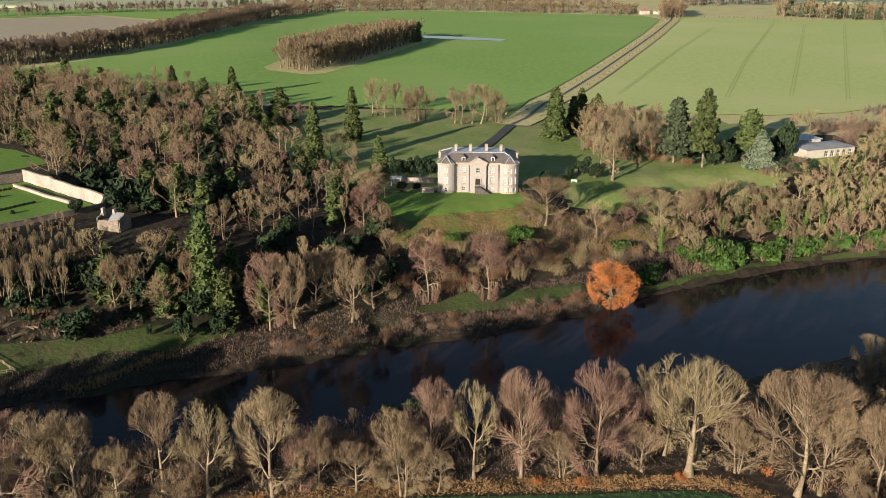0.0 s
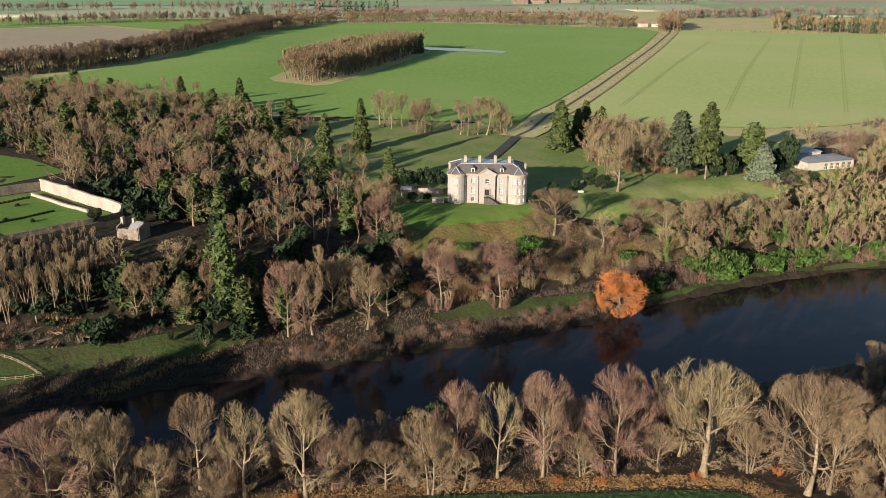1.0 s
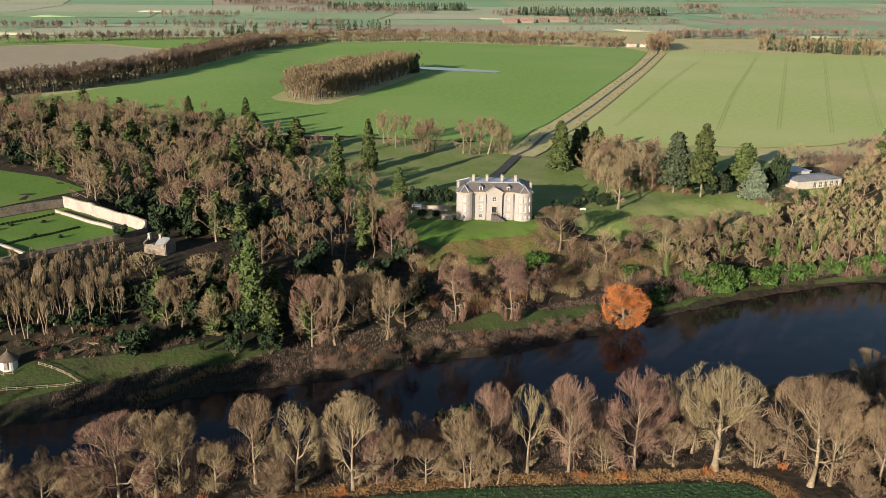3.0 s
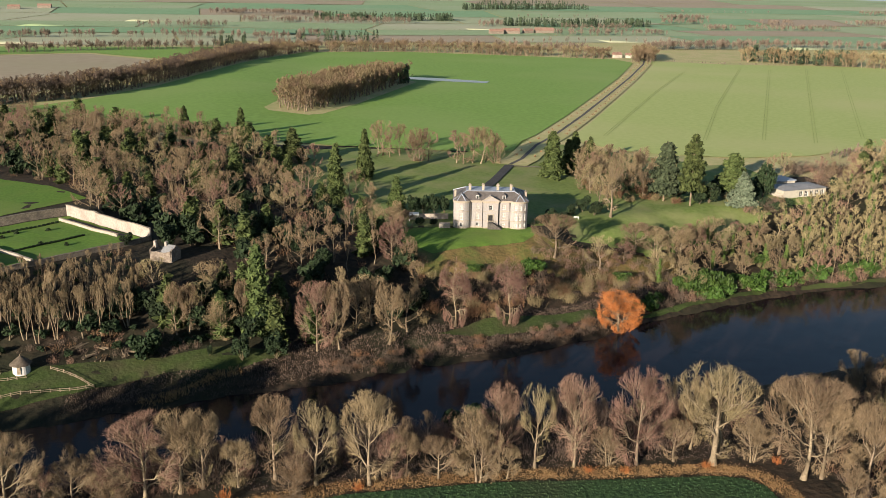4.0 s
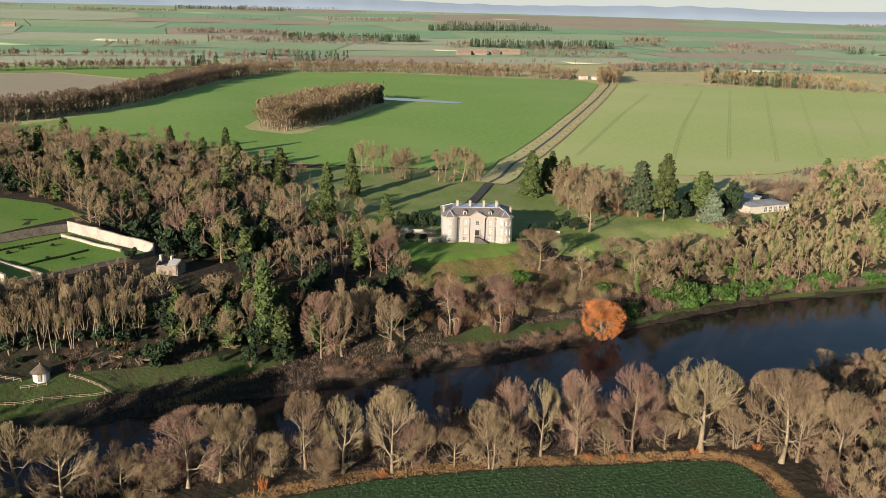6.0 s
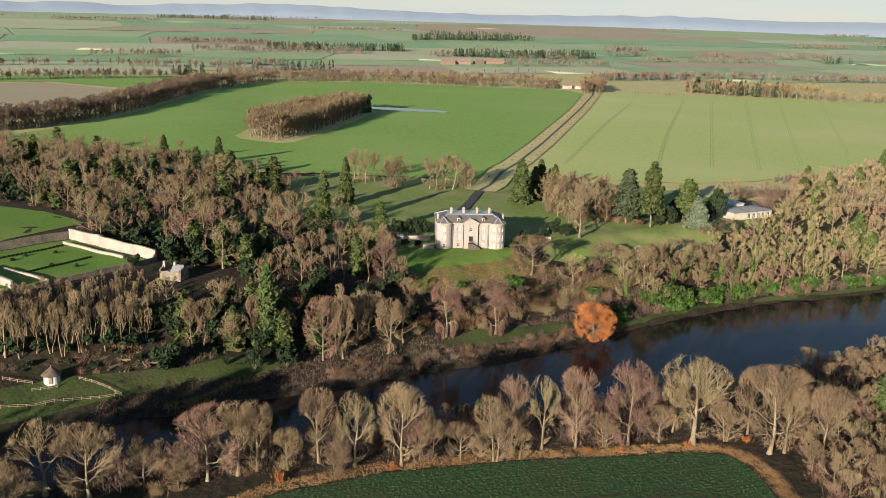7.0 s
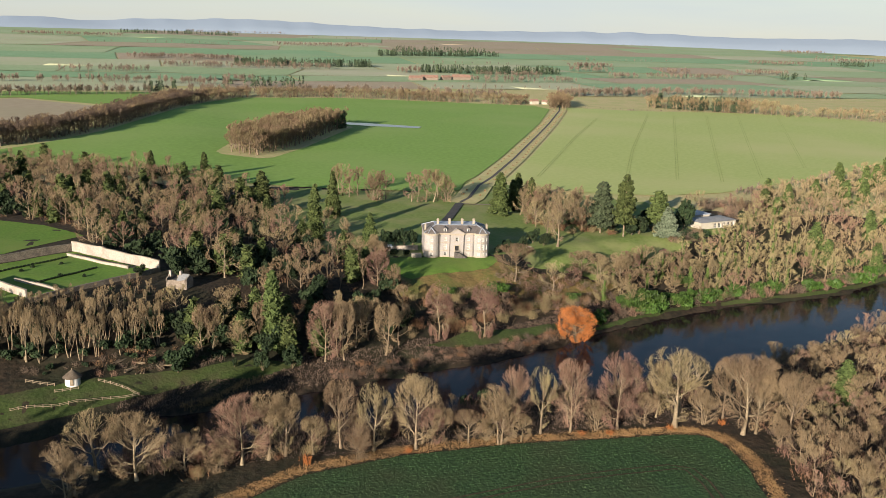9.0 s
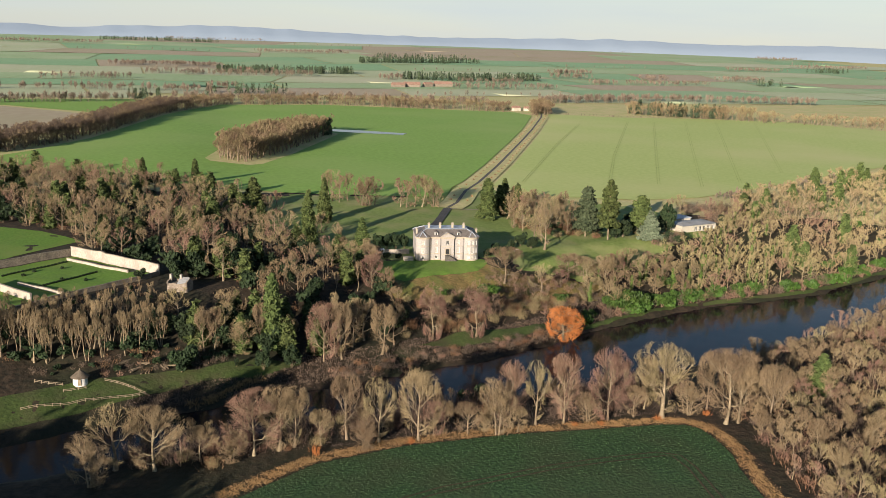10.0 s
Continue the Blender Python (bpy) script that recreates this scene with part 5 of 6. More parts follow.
def build_house():
    house = thing("country_house", "pale sandstone Georgian mansion with bowed ends, slate roof and tall chimneys", "house", pose(2.2, -0.3, terrain(0, 2) + 0.15, 0, 0, -9.5))
    H, D, HW = 10.2, 17.0, 13.5
    plan = arc(-HW, -7.2, 1.4, 2.2, 8) + [(-7.2, 0.9), (-2.75, 0.9), (-2.75, 0.0), (2.75, 0.0), (2.75, 0.9), (6.7, 0.9)] + arc(6.7, HW, 1.4, 2.2, 8) + [(HW, D), (-HW, D), (-HW, 1.4)]
    dist = [0.0]
    for (a, b), (c, d) in zip(plan, plan[1:]):
        dist.append(dist[-1] + math.hypot(c - a, d - b))

    def s_of(x, y_max=5.0):
        for k, ((a, b), (c, d)) in enumerate(zip(plan, plan[1:])):
            if b <= y_max and d <= y_max and a <= x <= c and c > a:
                return dist[k] + (dist[k + 1] - dist[k]) * (x - a) / (c - a)

    storeys = ((0.6, 2.0), (3.2, 5.6), (6.9, 8.6))
    opens, made = [], []
    for x, half in ((-10.7, 0.6), (-4.8, 0.6), (0, 0.65), (4.8, 0.6), (9.1, 0.5), (10.7, 0.55), (12.3, 0.5)):
        for k, (z0, z1) in enumerate(storeys):
            if x == 0 and k < 2:
                continue
            s = s_of(x)
            opens.append((s - half, s + half, z0, z1))
            dark = k == 0 and x < 0 or (x == 0 and k == 2)
            made.append((s - half, s + half, z0, z1, not dark))
    door_s = s_of(0)
    opens.append((door_s - 0.8, door_s + 0.8, 2.4, 5.0))
    # windows of the flanks
    for k in range(4):
        s = dist[-4] + 3.0 + 3.4 * k
        for z0, z1 in storeys:
            opens.append((s - 0.5, s + 0.5, z0, z1))
            made.append((s - 0.5, s + 0.5, z0, z1, k % 2 == 0))
    bm = bmesh.new()
    spot = wall_run(bm, plan, [0.0, 2.8, 6.2, H], opens, 0.28, 1)
    part("wall", bm, M["stone"], house, "pale ashlar sandstone walls")
    for a, b, z0, z1, blind in made:
        window_unit(house, spot(a, 0.18), spot(b, 0.18), z0, z1, blind)
    # string courses and cornice follow the walls
    for name, z0, z1, proud in (("plinth", 0.0, 0.45, 0.10), ("string_course", 2.65, 2.9, 0.10), ("string_course", 6.15, 6.35, 0.10), ("cornice", H - 0.45, H + 0.1, 0.38), ("parapet_edge", H - 0.75, H - 0.45, 0.16)):
        bm = bmesh.new()
        n = len(plan) - 1
        ring = []
        for i, (x, y) in enumerate(plan[:-1]):
            p, q = plan[i - 1 if i else n - 1], plan[i + 1]
            t = (Vector(q) - Vector((x, y))).normalized() + (Vector((x, y)) - Vector(p)).normalized()
            t = t.normalized() if t.length > 1e-3 else Vector((1, 0))
            o = Vector((t.y, -t.x)) * proud
            ring.append([bm.verts.new((x + o.x * k, y + o.y * k, z)) for k, z in ((-0.02 / proud, z0), (1, z0), (1, z1), (-0.02 / proud, z1))])
        for a, b in zip(ring, ring[1:] + ring[:1]):
            for k in range(4):
                bm.faces.new((a[k], b[k], b[(k + 1) % 4], a[(k + 1) % 4]))
        part(name, bm, M["trim"], house)
    # roof: slopes up to a lead flat, with small hipped gables over the bows
    bm = bmesh.new()
    lo = [(-HW - 0.2, 0.6), (HW + 0.2, 0.6), (HW + 0.2, D + 0.2), (-HW - 0.2, D + 0.2)]
    hi = [(-HW + 4.6, 5.4), (HW - 4.6, 5.4), (HW - 4.6, D - 4.6), (-HW + 4.6, D - 4.6)]
    vl, vh = [bm.verts.new((x, y, H + 0.102)) for x, y in lo], [bm.verts.new((x, y, H + 2.5)) for x, y in hi]
    for k in range(4):
        bm.faces.new((vl[k], vl[(k + 1) % 4], vh[(k + 1) % 4], vh[k]))
    bm.faces.new(vl[::-1])
    roof = part("roof", bm, M["slate"], house, "grey slate hipped roof")
    bm = bmesh.new()
    box(bm, -HW + 4.4, 5.2, H + 2.5, HW - 4.4, D - 4.4, H + 2.68)
    part("lead_flat", bm, M["lead"], roof, "pale lead roof flat")
    for sx in (-1, 1):
        bm = bmesh.new()
        base = [bm.verts.new((sx * 10.7 + x, y, H + 0.11)) for x, y in ((-3.0, -0.1), (-1.6, -0.75), (1.6, -0.75), (3.0, -0.1), (3.0, 4.5), (-3.0, 4.5))]
        a, b = bm.verts.new((sx * 10.7, 2.2, H + 2.0)), bm.verts.new((sx * 10.7, 5.2, H + 2.3))
        for f in ((base[0], base[1], a), (base[1], base[2], a), (base[2], base[3], a), (base[3], base[4], b, a), (base[5], base[0], a, b), (base[4], base[5], b)):
            bm.faces.new(f)
        part("bow_roof", bm, M["slate"], roof, "small hipped slate roof over the bow")
        for q in ((-1.6, -0.75), (1.6, -0.75)):
            bm = bmesh.new()
            p0, p1 = Vector((sx * 10.7 + q[0], q[1], H + 0.2)), Vector((sx * 10.7, 2.2, H + 2.08))
            m = Matrix.Translation((p0 + p1) / 2) @ (p1 - p0).to_track_quat("Z", "Y").to_matrix().to_4x4()
            box(bm, -0.12, -0.12, -(p1 - p0).length / 2, 0.12, 0.12, (p1 - p0).length / 2, m)
            part("hip_flashing", bm, M["lead"], roof)
    for p0, p1 in zip(lo, hi):
        bm = bmesh.new()
        p0, p1 = Vector((*p0, H + 0.2)), Vector((*p1, H + 2.55))
        m = Matrix.Translation((p0 + p1) / 2) @ (p1 - p0).to_track_quat("Z", "Y").to_matrix().to_4x4()
        box(bm, -0.14, -0.14, -(p1 - p0).length / 2, 0.14, 0.14, (p1 - p0).length / 2, m)
        part("hip_flashing", bm, M["lead"], roof)
    # pediment over the middle bays
    bm = bmesh.new()
    tri = [(-3.0, H + 0.1), (3.0, H + 0.1), (0, H + 1.75)]
    f = [[bm.verts.new((x, y, z)) for x, z in tri] for y in (-0.32, 3.2)]
    bm.faces.new(f[0]), bm.faces.new(f[1][::-1])
    for k in range(3):
        bm.faces.new((f[0][k], f[0][(k + 1) % 3], f[1][(k + 1) % 3], f[1][k]))
    part("pediment", bm, M["stone"], house, "stone pediment over the entrance bay")
    bm = bmesh.new()
    for s in (-1, 1):
        p0, p1 = Vector((s * 3.25, -0.42, H + 0.2)), Vector((0, -0.42, H + 1.95))
        m = Matrix.Translation((p0 + p1) / 2) @ Matrix.Rotation(math.atan2(p1.z - p0.z, p1.x - p0.x), 4, Vector((0, -1, 0)))
        box(bm, -(p1 - p0).length / 2, -0.2, -0.12, (p1 - p0).length / 2, 0.35, 0.12, m)
    part("pediment_moulding", bm, M["trim"], house)
    # dormers
    for x in (-4.9, 4.9):
        bm = bmesh.new()
        box(bm, x - 0.6, 1.6, H + 0.3, x + 0.6, 4.2, H + 1.75)
        d = part("dormer", bm, M["white"], roof, "small white dormer")
        bm = bmesh.new()
        g = [[bm.verts.new((x + u, y, H + z)) for u, z in ((-0.75, 1.76), (0.75, 1.76), (0, 2.3))] for y in (1.45, 4.6)]
        bm.faces.new(g[0]), bm.faces.new(g[1][::-1])
        for k in range(3):
            bm.faces.new((g[0][k], g[0][(k + 1) % 3], g[1][(k + 1) % 3], g[1][k]))
        part("dormer_roof", bm, M["slate"], roof)
        bm = bmesh.new()
        box(bm, x - 0.4, 1.55, H + 0.6, x + 0.4, 1.597, H + 1.6)
        part("dormer_pane", bm, M["glass"], roof)
    # chimneys: four in a row on the flat, and one on either flank
    for x, y, z, h in ((-7.6, 7.0, 2.0, 2.3), (-2.7, 7.0, 2.4, 2.0), (2.7, 7.0, 2.4, 2.0), (7.6, 7.0, 2.0, 2.3), (-13.0, 5.5, 0.1, 2.3), (13.0, 5.5, 0.1, 2.3)):
        bm = bmesh.new()
        w, d = (0.44, 0.36) if abs(x) < 10 else (0.34, 0.6)
        box(bm, x - w, y - d, H + z, x + w, y + d, H + z + h)
        box(bm, x - w - 0.13, y - d - 0.13, H + z + h, x + w + 0.13, y + d + 0.13, H + z + h + 0.28)
        c = part("chimney", bm, M["trim"], house, "tall stone chimney stack")
        for k in (-0.3, 0, 0.3):
            bm = bmesh.new()
            bmesh.ops.create_cone(bm, cap_ends=True, segments=8, radius1=0.13, radius2=0.10, depth=0.5,
                                  matrix=Matrix.Translation((x + (k if abs(x) < 10 else 0), y + (0 if abs(x) < 10 else k * 1.6), H + z + h + 0.5)))
            part("chimney_pot", bm, M["trim"], c)
    # entrance: door, steps in two flights, downpipes
    bm = bmesh.new()
    box(bm, -0.78, 0.2, 2.42, 0.78, 0.28, 4.98)
    door = part("door", bm, M["iron"], house, "dark panelled entrance door")
    bm = bmesh.new()
    box(bm, -1.2, -0.25, 5.05, 1.2, -0.003, 5.35)
    box(bm, -1.15, -0.2, 2.4, -0.85, -0.003, 5.05)
    box(bm, 0.85, -0.2, 2.4, 1.15, -0.003, 5.05)
    part("door_surround", bm, M["trim"], house)
    bm = bmesh.new()
    box(bm, -1.0, -1.5, -0.3, 1.0, -0.12, 2.35)
    part("landing", bm, M["stairstone"], house, "dark stone landing before the door")
    for i in range(12):
        bm = bmesh.new()
        box(bm, 1.005 + 0.26 * i, -1.5, -0.3, 1.26 + 0.26 * i, -0.12, 2.17 - 0.18 * i)
        part("step", bm, M["stairstone"], house)
    bm = bmesh.new()
    for i in range(13):
        x, z = 1.0 + 0.26 * i, 2.35 - 0.18 * i
        box(bm, x - 0.02, -1.48, z, x + 0.02, -1.44, z + 0.95)
    for i in range(7):
        box(bm, -0.98 + 0.32 * i, -1.48, 2.35, -0.94 + 0.32 * i, -1.44, 3.3)
    box(bm, -1.0, -1.5, 3.3, 1.0, -1.42, 3.36)
    part("railing", bm, M["iron"], house, "black iron stair railing")
    for x in (-7.1, -2.95, 2.95, 7.1):
        bm = bmesh.new()
        bmesh.ops.create_cone(bm, cap_ends=True, segments=8, radius1=0.09, radius2=0.09, depth=H - 1.0, matrix=Matrix.Translation((x, 0.75, (H - 1.0) / 2 + 0.1)))
        box(bm, x - 0.2, 0.6, H - 1.0, x + 0.2, 0.88, H - 0.6)
        part("downpipe", bm, M["iron"], house, "black cast-iron downpipe")
    return house


build_house()
# the low screen wall and terrace beside the house
base = terrain(-20, 8)
screen = thing("screen_wall", "low pale garden wall running out from the house", "wall", pose(2, -0.3, 0, 0, 0, -5.6))
bm = bmesh.new()
box(bm, -26.5, 14.0, base - 0.6, -14.3, 14.5, base + 1.9)
part("wall", bm, M["litwall"], screen)
bm = bmesh.new()
box(bm, -26.7, 13.85, base + 1.9, -14.3, 14.65, base + 2.15)
part("coping", bm, M["trim"], screen)
pav = thing("garden_pavilion", "small pale open pavilion at the end of a wall", "pavilion", pose(-24.2, 14.9, terrain(-24.2, 14.9), 0, 0, -5.6))
for x in (-1.6, 1.6):
    for y in (-1.2, 1.2):
        bm = bmesh.new()
        box(bm, x - 0.2, y - 0.2, -0.4, x + 0.2, y + 0.2, 2.4)
        part("pillar", bm, M["white"], pav)
bm = bmesh.new()
box(bm, -2.0, -1.6, 2.4, 2.0, 1.6, 2.75)
part("roof", bm, M["white"], pav)
bm = bmesh.new()
box(bm, -1.6, 0.9, -0.3, 1.6, 1.1, 2.4)
part("back_wall", bm, M["litwall"], pav)
terrace = thing("terrace_wall", "low stone terrace wall beside the mansion", "wall", pose(-14.2, 3.3, terrain(-14.2, 3.3), 0, 0, -5.6))
bm = bmesh.new()
box(bm, -2.0, -1.2, -0.8, 2.0, 1.2, 1.6)
part("wall", bm, M["litwall"], terrace)


def drape_wall(name, label, line, height, thick, material, coping, step=3.0, bumps=()):
    """A wall that follows the land: panels of masonry under a coping."""
    ob = thing(name, label, "wall")
    for (a, b), (c, d) in zip(line, line[1:]):
        n = max(1, round(math.hypot(c - a, d - b) / step))
        t = Vector((c - a, d - b)).normalized()
        o = Vector((-t.y, t.x)) * thick / 2
        bm, cap = bmesh.new(), bmesh.new()
        for target, half, lo, hi in ((bm, 1.0, -0.8, 0.0), (cap, 1.35, 0.0, 0.22)):
            rows = []
            for i in range(n + 1):
                u = i / n
                x, y = a + (c - a) * u, b + (d - b) * u
                z = terrain(x, y) + height + sum(q * ease(1 - abs(u - p) / 0.02) for p, q in bumps)
                bottom = terrain(x, y) + lo if target is bm else z
                rows.append([target.verts.new((x + s * o.x * half, y + s * o.y * half, k)) for s, k in ((-1, bottom), (1, bottom), (1, z + hi), (-1, z + hi))])
            for p, q in zip(rows, rows[1:]):
                for k in range(4):
                    target.faces.new((p[k], q[k], q[(k + 1) % 4], p[(k + 1) % 4]))
            target.faces.new(rows[0]), target.faces.new(rows[-1][::-1])
        part("wall", bm, material, ob)
        part("coping", cap, coping, ob)
    return ob


# ---- the walled garden ----
patch("garden_lawn", [(-150.3, 24), (-116.9, -11.1), (-145.3, -35.1), (-162.3, -49), (-200.7, -19.9), (-175.4, 7)], M["lawn"], "mown grass inside the walled garden", "lawn", 3, 0.1)
# walls turned to the sun take the paler, lit copy of the stone
drape_wall("garden_wall", "tall pale sunlit wall of the kitchen garden", [(-150.7, 25.4), (-115.9, -10.7)], 3.9, 0.6, M["litwall"], M["trim"], 3.0, ((0.36, 0.6), (0.68, 0.6)))
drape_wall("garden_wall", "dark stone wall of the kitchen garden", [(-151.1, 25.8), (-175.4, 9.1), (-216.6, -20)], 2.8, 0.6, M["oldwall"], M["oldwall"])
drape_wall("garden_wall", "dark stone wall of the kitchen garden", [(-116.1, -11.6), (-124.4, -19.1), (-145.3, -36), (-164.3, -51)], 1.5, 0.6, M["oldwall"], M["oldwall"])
drape_wall("garden_wall", "low pale wall inside the kitchen garden", [(-151.6, 17.5), (-127.3, -6.6)], 0.9, 0.6, M["litwall"], M["trim"])
drape_wall("garden_wall", "low pale wall inside the kitchen garden", [(-164.4, -16.2), (-147.5, -32.8)], 0.9, 0.6, M["litwall"], M["trim"])
drape_wall("garden_wall", "pale sunlit wall at the end of the kitchen garden", [(-173.8, -17.7), (-156.9, -38.6)], 2.6, 0.6, M["litwall"], M["trim"])
# dark strip laid on the grass in place of the low wall's shadow
ribbon("garden_path", [(-149.2, 18.5), (-125.1, -5.3)], 2.2, M["road"], "dark strip painted along the garden wall for the low wall's shadow", "path", 0.2)
for p, q in (((-172, -4.5), (-151, 14)), ((-157, -22), (-138.5, -3.2))):
    for i in range(18):
        u = (i + 0.5) / 18
        x, y = p[0] + (q[0] - p[0]) * u, p[1] + (q[1] - p[1]) * u
        bm = bmesh.new()
        box(bm, -0.7, -0.3, 0, 0.7, 0.3, 0.75)
        bmesh.ops.bevel(bm, geom=bm.edges[:], offset=0.18, segments=2, affect="EDGES")
        h = thing("hedge_block", "small clipped box hedge in a garden row", "hedge", pose(x, y, terrain(x, y) + 0.05, 0, 0, 44), "rows of garden hedges")
        part("foliage", bm, M["yew"], h)
rr = random.Random(8)
for i in range(12):
    x, y = rr.uniform(-170, -126), rr.uniform(-34, 8)
    if inside(x, y, [(-150, 11), (-128, -10), (-145, -33), (-158, -22), (-172, -4)]):
        g = thing("garden_shrub", "small dark shrub on the garden lawn", "shrub", pose(x, y, terrain(x, y) + 0.1), "shrubs in the walled garden")
        s = Soup()
        rg = np.random.default_rng(i)
        d = unit(rg.normal(size=(120, 3)))
        s.leaves(np.abs(d) * [1, 1, 1] * [1, 1, 1.2] * rg.uniform(0.4, 0.9, (120, 1)) * np.sign(d + [0, 0, 9]), 0.3, rg, d)
        s.made("foliage", M["yew"], g)


def ruin():
    x, y = -108.3, -32
    ob = thing("stone_cottage", "small roofless stone cottage at the garden corner", "cottage", pose(x, y, terrain(x, y), 0, 0, -25))
    walls = (((-3.6, -2.6), (3.6, -2.6)), ((3.6, -2.6), (3.6, 2.6)), ((3.6, 2.6), (-3.6, 2.6)), ((-3.6, 2.6), (-3.6, -2.6)))
    rg = random.Random(4)
    for (a, b), (c, d) in walls:
        bm = bmesh.new()
        n = 6
        t = Vector((c - a, d - b)).normalized()
        o = Vector((-t.y, t.x)) * 0.25
        rows = []
        for i in range(n + 1):
            u = i / n
            z = 3.4 + rg.uniform(-0.5, 0.3) + (1.4 * (1 - abs(2 * u - 1)) if abs(t.y) > 0.5 else 0)
            px, py = a + (c - a) * u, b + (d - b) * u
            rows.append([bm.verts.new((px + s * o.x, py + s * o.y, k)) for s, k in ((-1, -1.0), (1, -1.0), (1, z), (-1, z))])
        for p, q in zip(rows, rows[1:]):
            for k in range(4):
                bm.faces.new((p[k], q[k], q[(k + 1) % 4], p[(k + 1) % 4]))
        bm.faces.new(rows[0]), bm.faces.new(rows[-1][::-1])
        part("wall", bm, M["rubble"], ob)
    bm = bmesh.new()
    box(bm, -3.3, -2.3, 2.5, 3.3, 2.3, 2.7)
    part("floor_slab", bm, M["oldwall"], ob)
    for xx in (-3.3, 0.6):
        bm = bmesh.new()
        box(bm, xx - 0.35, -0.5, 3.6, xx + 0.35, 0.5, 5.8)
        part("chimney", bm, M["litwall"], ob, "pale chimney stack")
    bm = bmesh.new()
    m = Matrix.Translation((1.9, -1.2, 3.9)) @ Matrix.Rotation(radians(32), 4, "X")
    box(bm, -1.8, -1.7, -0.08, 1.8, 1.7, 0.08, m)
    part("roof", bm, M["roofgrey"], ob)


def hut():
    x, y = -137.8, -84.4
    ob = thing("round_hut", "small round white hut with a conical thatched roof in the meadow", "hut", pose(x, y, terrain(x, y)))
    bm = bmesh.new()
    bmesh.ops.create_cone(bm, cap_ends=True, segments=24, radius1=2.15, radius2=2.05, depth=2.9, matrix=Matrix.Translation((0, 0, 0.85)))
    part("wall", bm, M["white"], ob, "whitewashed round wall")
    bm = bmesh.new()
    bmesh.ops.create_cone(bm, cap_ends=True, segments=24, radius1=2.75, radius2=0.15, depth=2.2, matrix=Matrix.Translation((0, 0, 3.25)))
    part("roof", bm, M["thatch"], ob, "conical thatched roof")
    bm = bmesh.new()
    bmesh.ops.create_cone(bm, cap_ends=True, segments=8, radius1=0.18, radius2=0.05, depth=0.6, matrix=Matrix.Translation((0, 0, 4.5)))
    part("finial", bm, M["wood"], ob)
    bm = bmesh.new()
    box(bm, -0.45, -2.25, 0.0, 0.45, -1.98, 1.9)
    part("door", bm, M["wood"], ob, "plank door")


def fence(line, label, height=1.1, gap=2.2):
    ob = thing("fence", label, "fence")
    pts = []
    for (a, b), (c, d) in zip(line, line[1:]):
        n = max(1, round(math.hypot(c - a, d - b) / gap))
        pts += [(a + (c - a) * i / n, b + (d - b) * i / n) for i in range(n)]
    pts.append(line[-1])
    for x, y in pts:
        bm = bmesh.new()
        z = terrain(x, y)
        box(bm, x - 0.08, y - 0.08, z - 0.4, x + 0.08, y + 0.08, z + height)
        part("post", bm, M["wood"], ob)
    for (a, b), (c, d) in zip(pts, pts[1:]):
        p, q = Vector((a, b, terrain(a, b))), Vector((c, d, terrain(c, d)))
        for z in (0.45, 0.9):
            m = Matrix.Translation((p + q) / 2 + Vector((0, 0, z))) @ (q - p).to_track_quat("X", "Z").to_matrix().to_4x4()
            bm = bmesh.new()
            box(bm, -(q - p).length / 2 - 0.02, -0.1, -0.06, (q - p).length / 2 + 0.02, -0.05, 0.06, m)
            part("rail", bm, M["wood"], ob)


ruin()
hut()
fence([(-152.5, -96.8), (-142.3, -94.9), (-124.6, -92.1), (-119, -91)], "weathered timber fence across the meadow")
fence([(-130.9, -83.8), (-125.6, -86.5), (-119, -91)], "weathered timber fence beside the hut")
fence([(-150.6, -83.2), (-142.6, -85.6)], "weathered timber fence beside the hut")
fence([(-142.1, -88.8), (-136, -87.4)], "low weathered fence before the hut")


def villa():
    x, y = 147.4, 41.1
    ob = thing("white_villa", "low white house with an arcade and grey roofs among trees", "house", pose(x, y, terrain(x, y) - 0.3, 0, 0, 12))
    bm = bmesh.new()
    line = [(-11.5, -5), (11.5, -5), (11.5, 6), (-11.5, 6), (-11.5, -5)]
    opens = [(8.4 + 2.9 * k, 10.2 + 2.9 * k, 0.3, 2.8) for k in range(5)]
    spot = wall_run(bm, line, [-1.0, 3.6], opens, 0.3, 1)
    part("wall", bm, M["render"], ob, "pale rendered walls")
    for a, b, z0, z1 in opens:
        window_unit(ob, spot(a, 0.2), spot(b, 0.2), z0, z1, False)
    bm = bmesh.new()
    lo, hi = [(-12.2, -5.7), (12.2, -5.7), (12.2, 6.7), (-12.2, 6.7)], [(-7, -0.5), (7, -0.5), (7, 2), (-7, 2)]
    a, b = [bm.verts.new((*p, 3.62)) for p in lo], [bm.verts.new((*p, 4.5)) for p in hi]
    for k in range(4):
        bm.faces.new((a[k], a[(k + 1) % 4], b[(k + 1) % 4], b[k]))
    bm.faces.new(b), bm.faces.new(a[::-1])
    part("roof", bm, M["roofgrey"], ob, "shallow grey roof")
    bm = bmesh.new()
    box(bm, -7, 6.8, -0.5, 5, 16, 4.6)
    part("rear_wing", bm, M["render"], ob)
    bm = bmesh.new()
    box(bm, -7.5, 6.4, 4.6, 5.5, 16.5, 4.95)
    part("wing_roof", bm, M["lead"], ob)


villa()


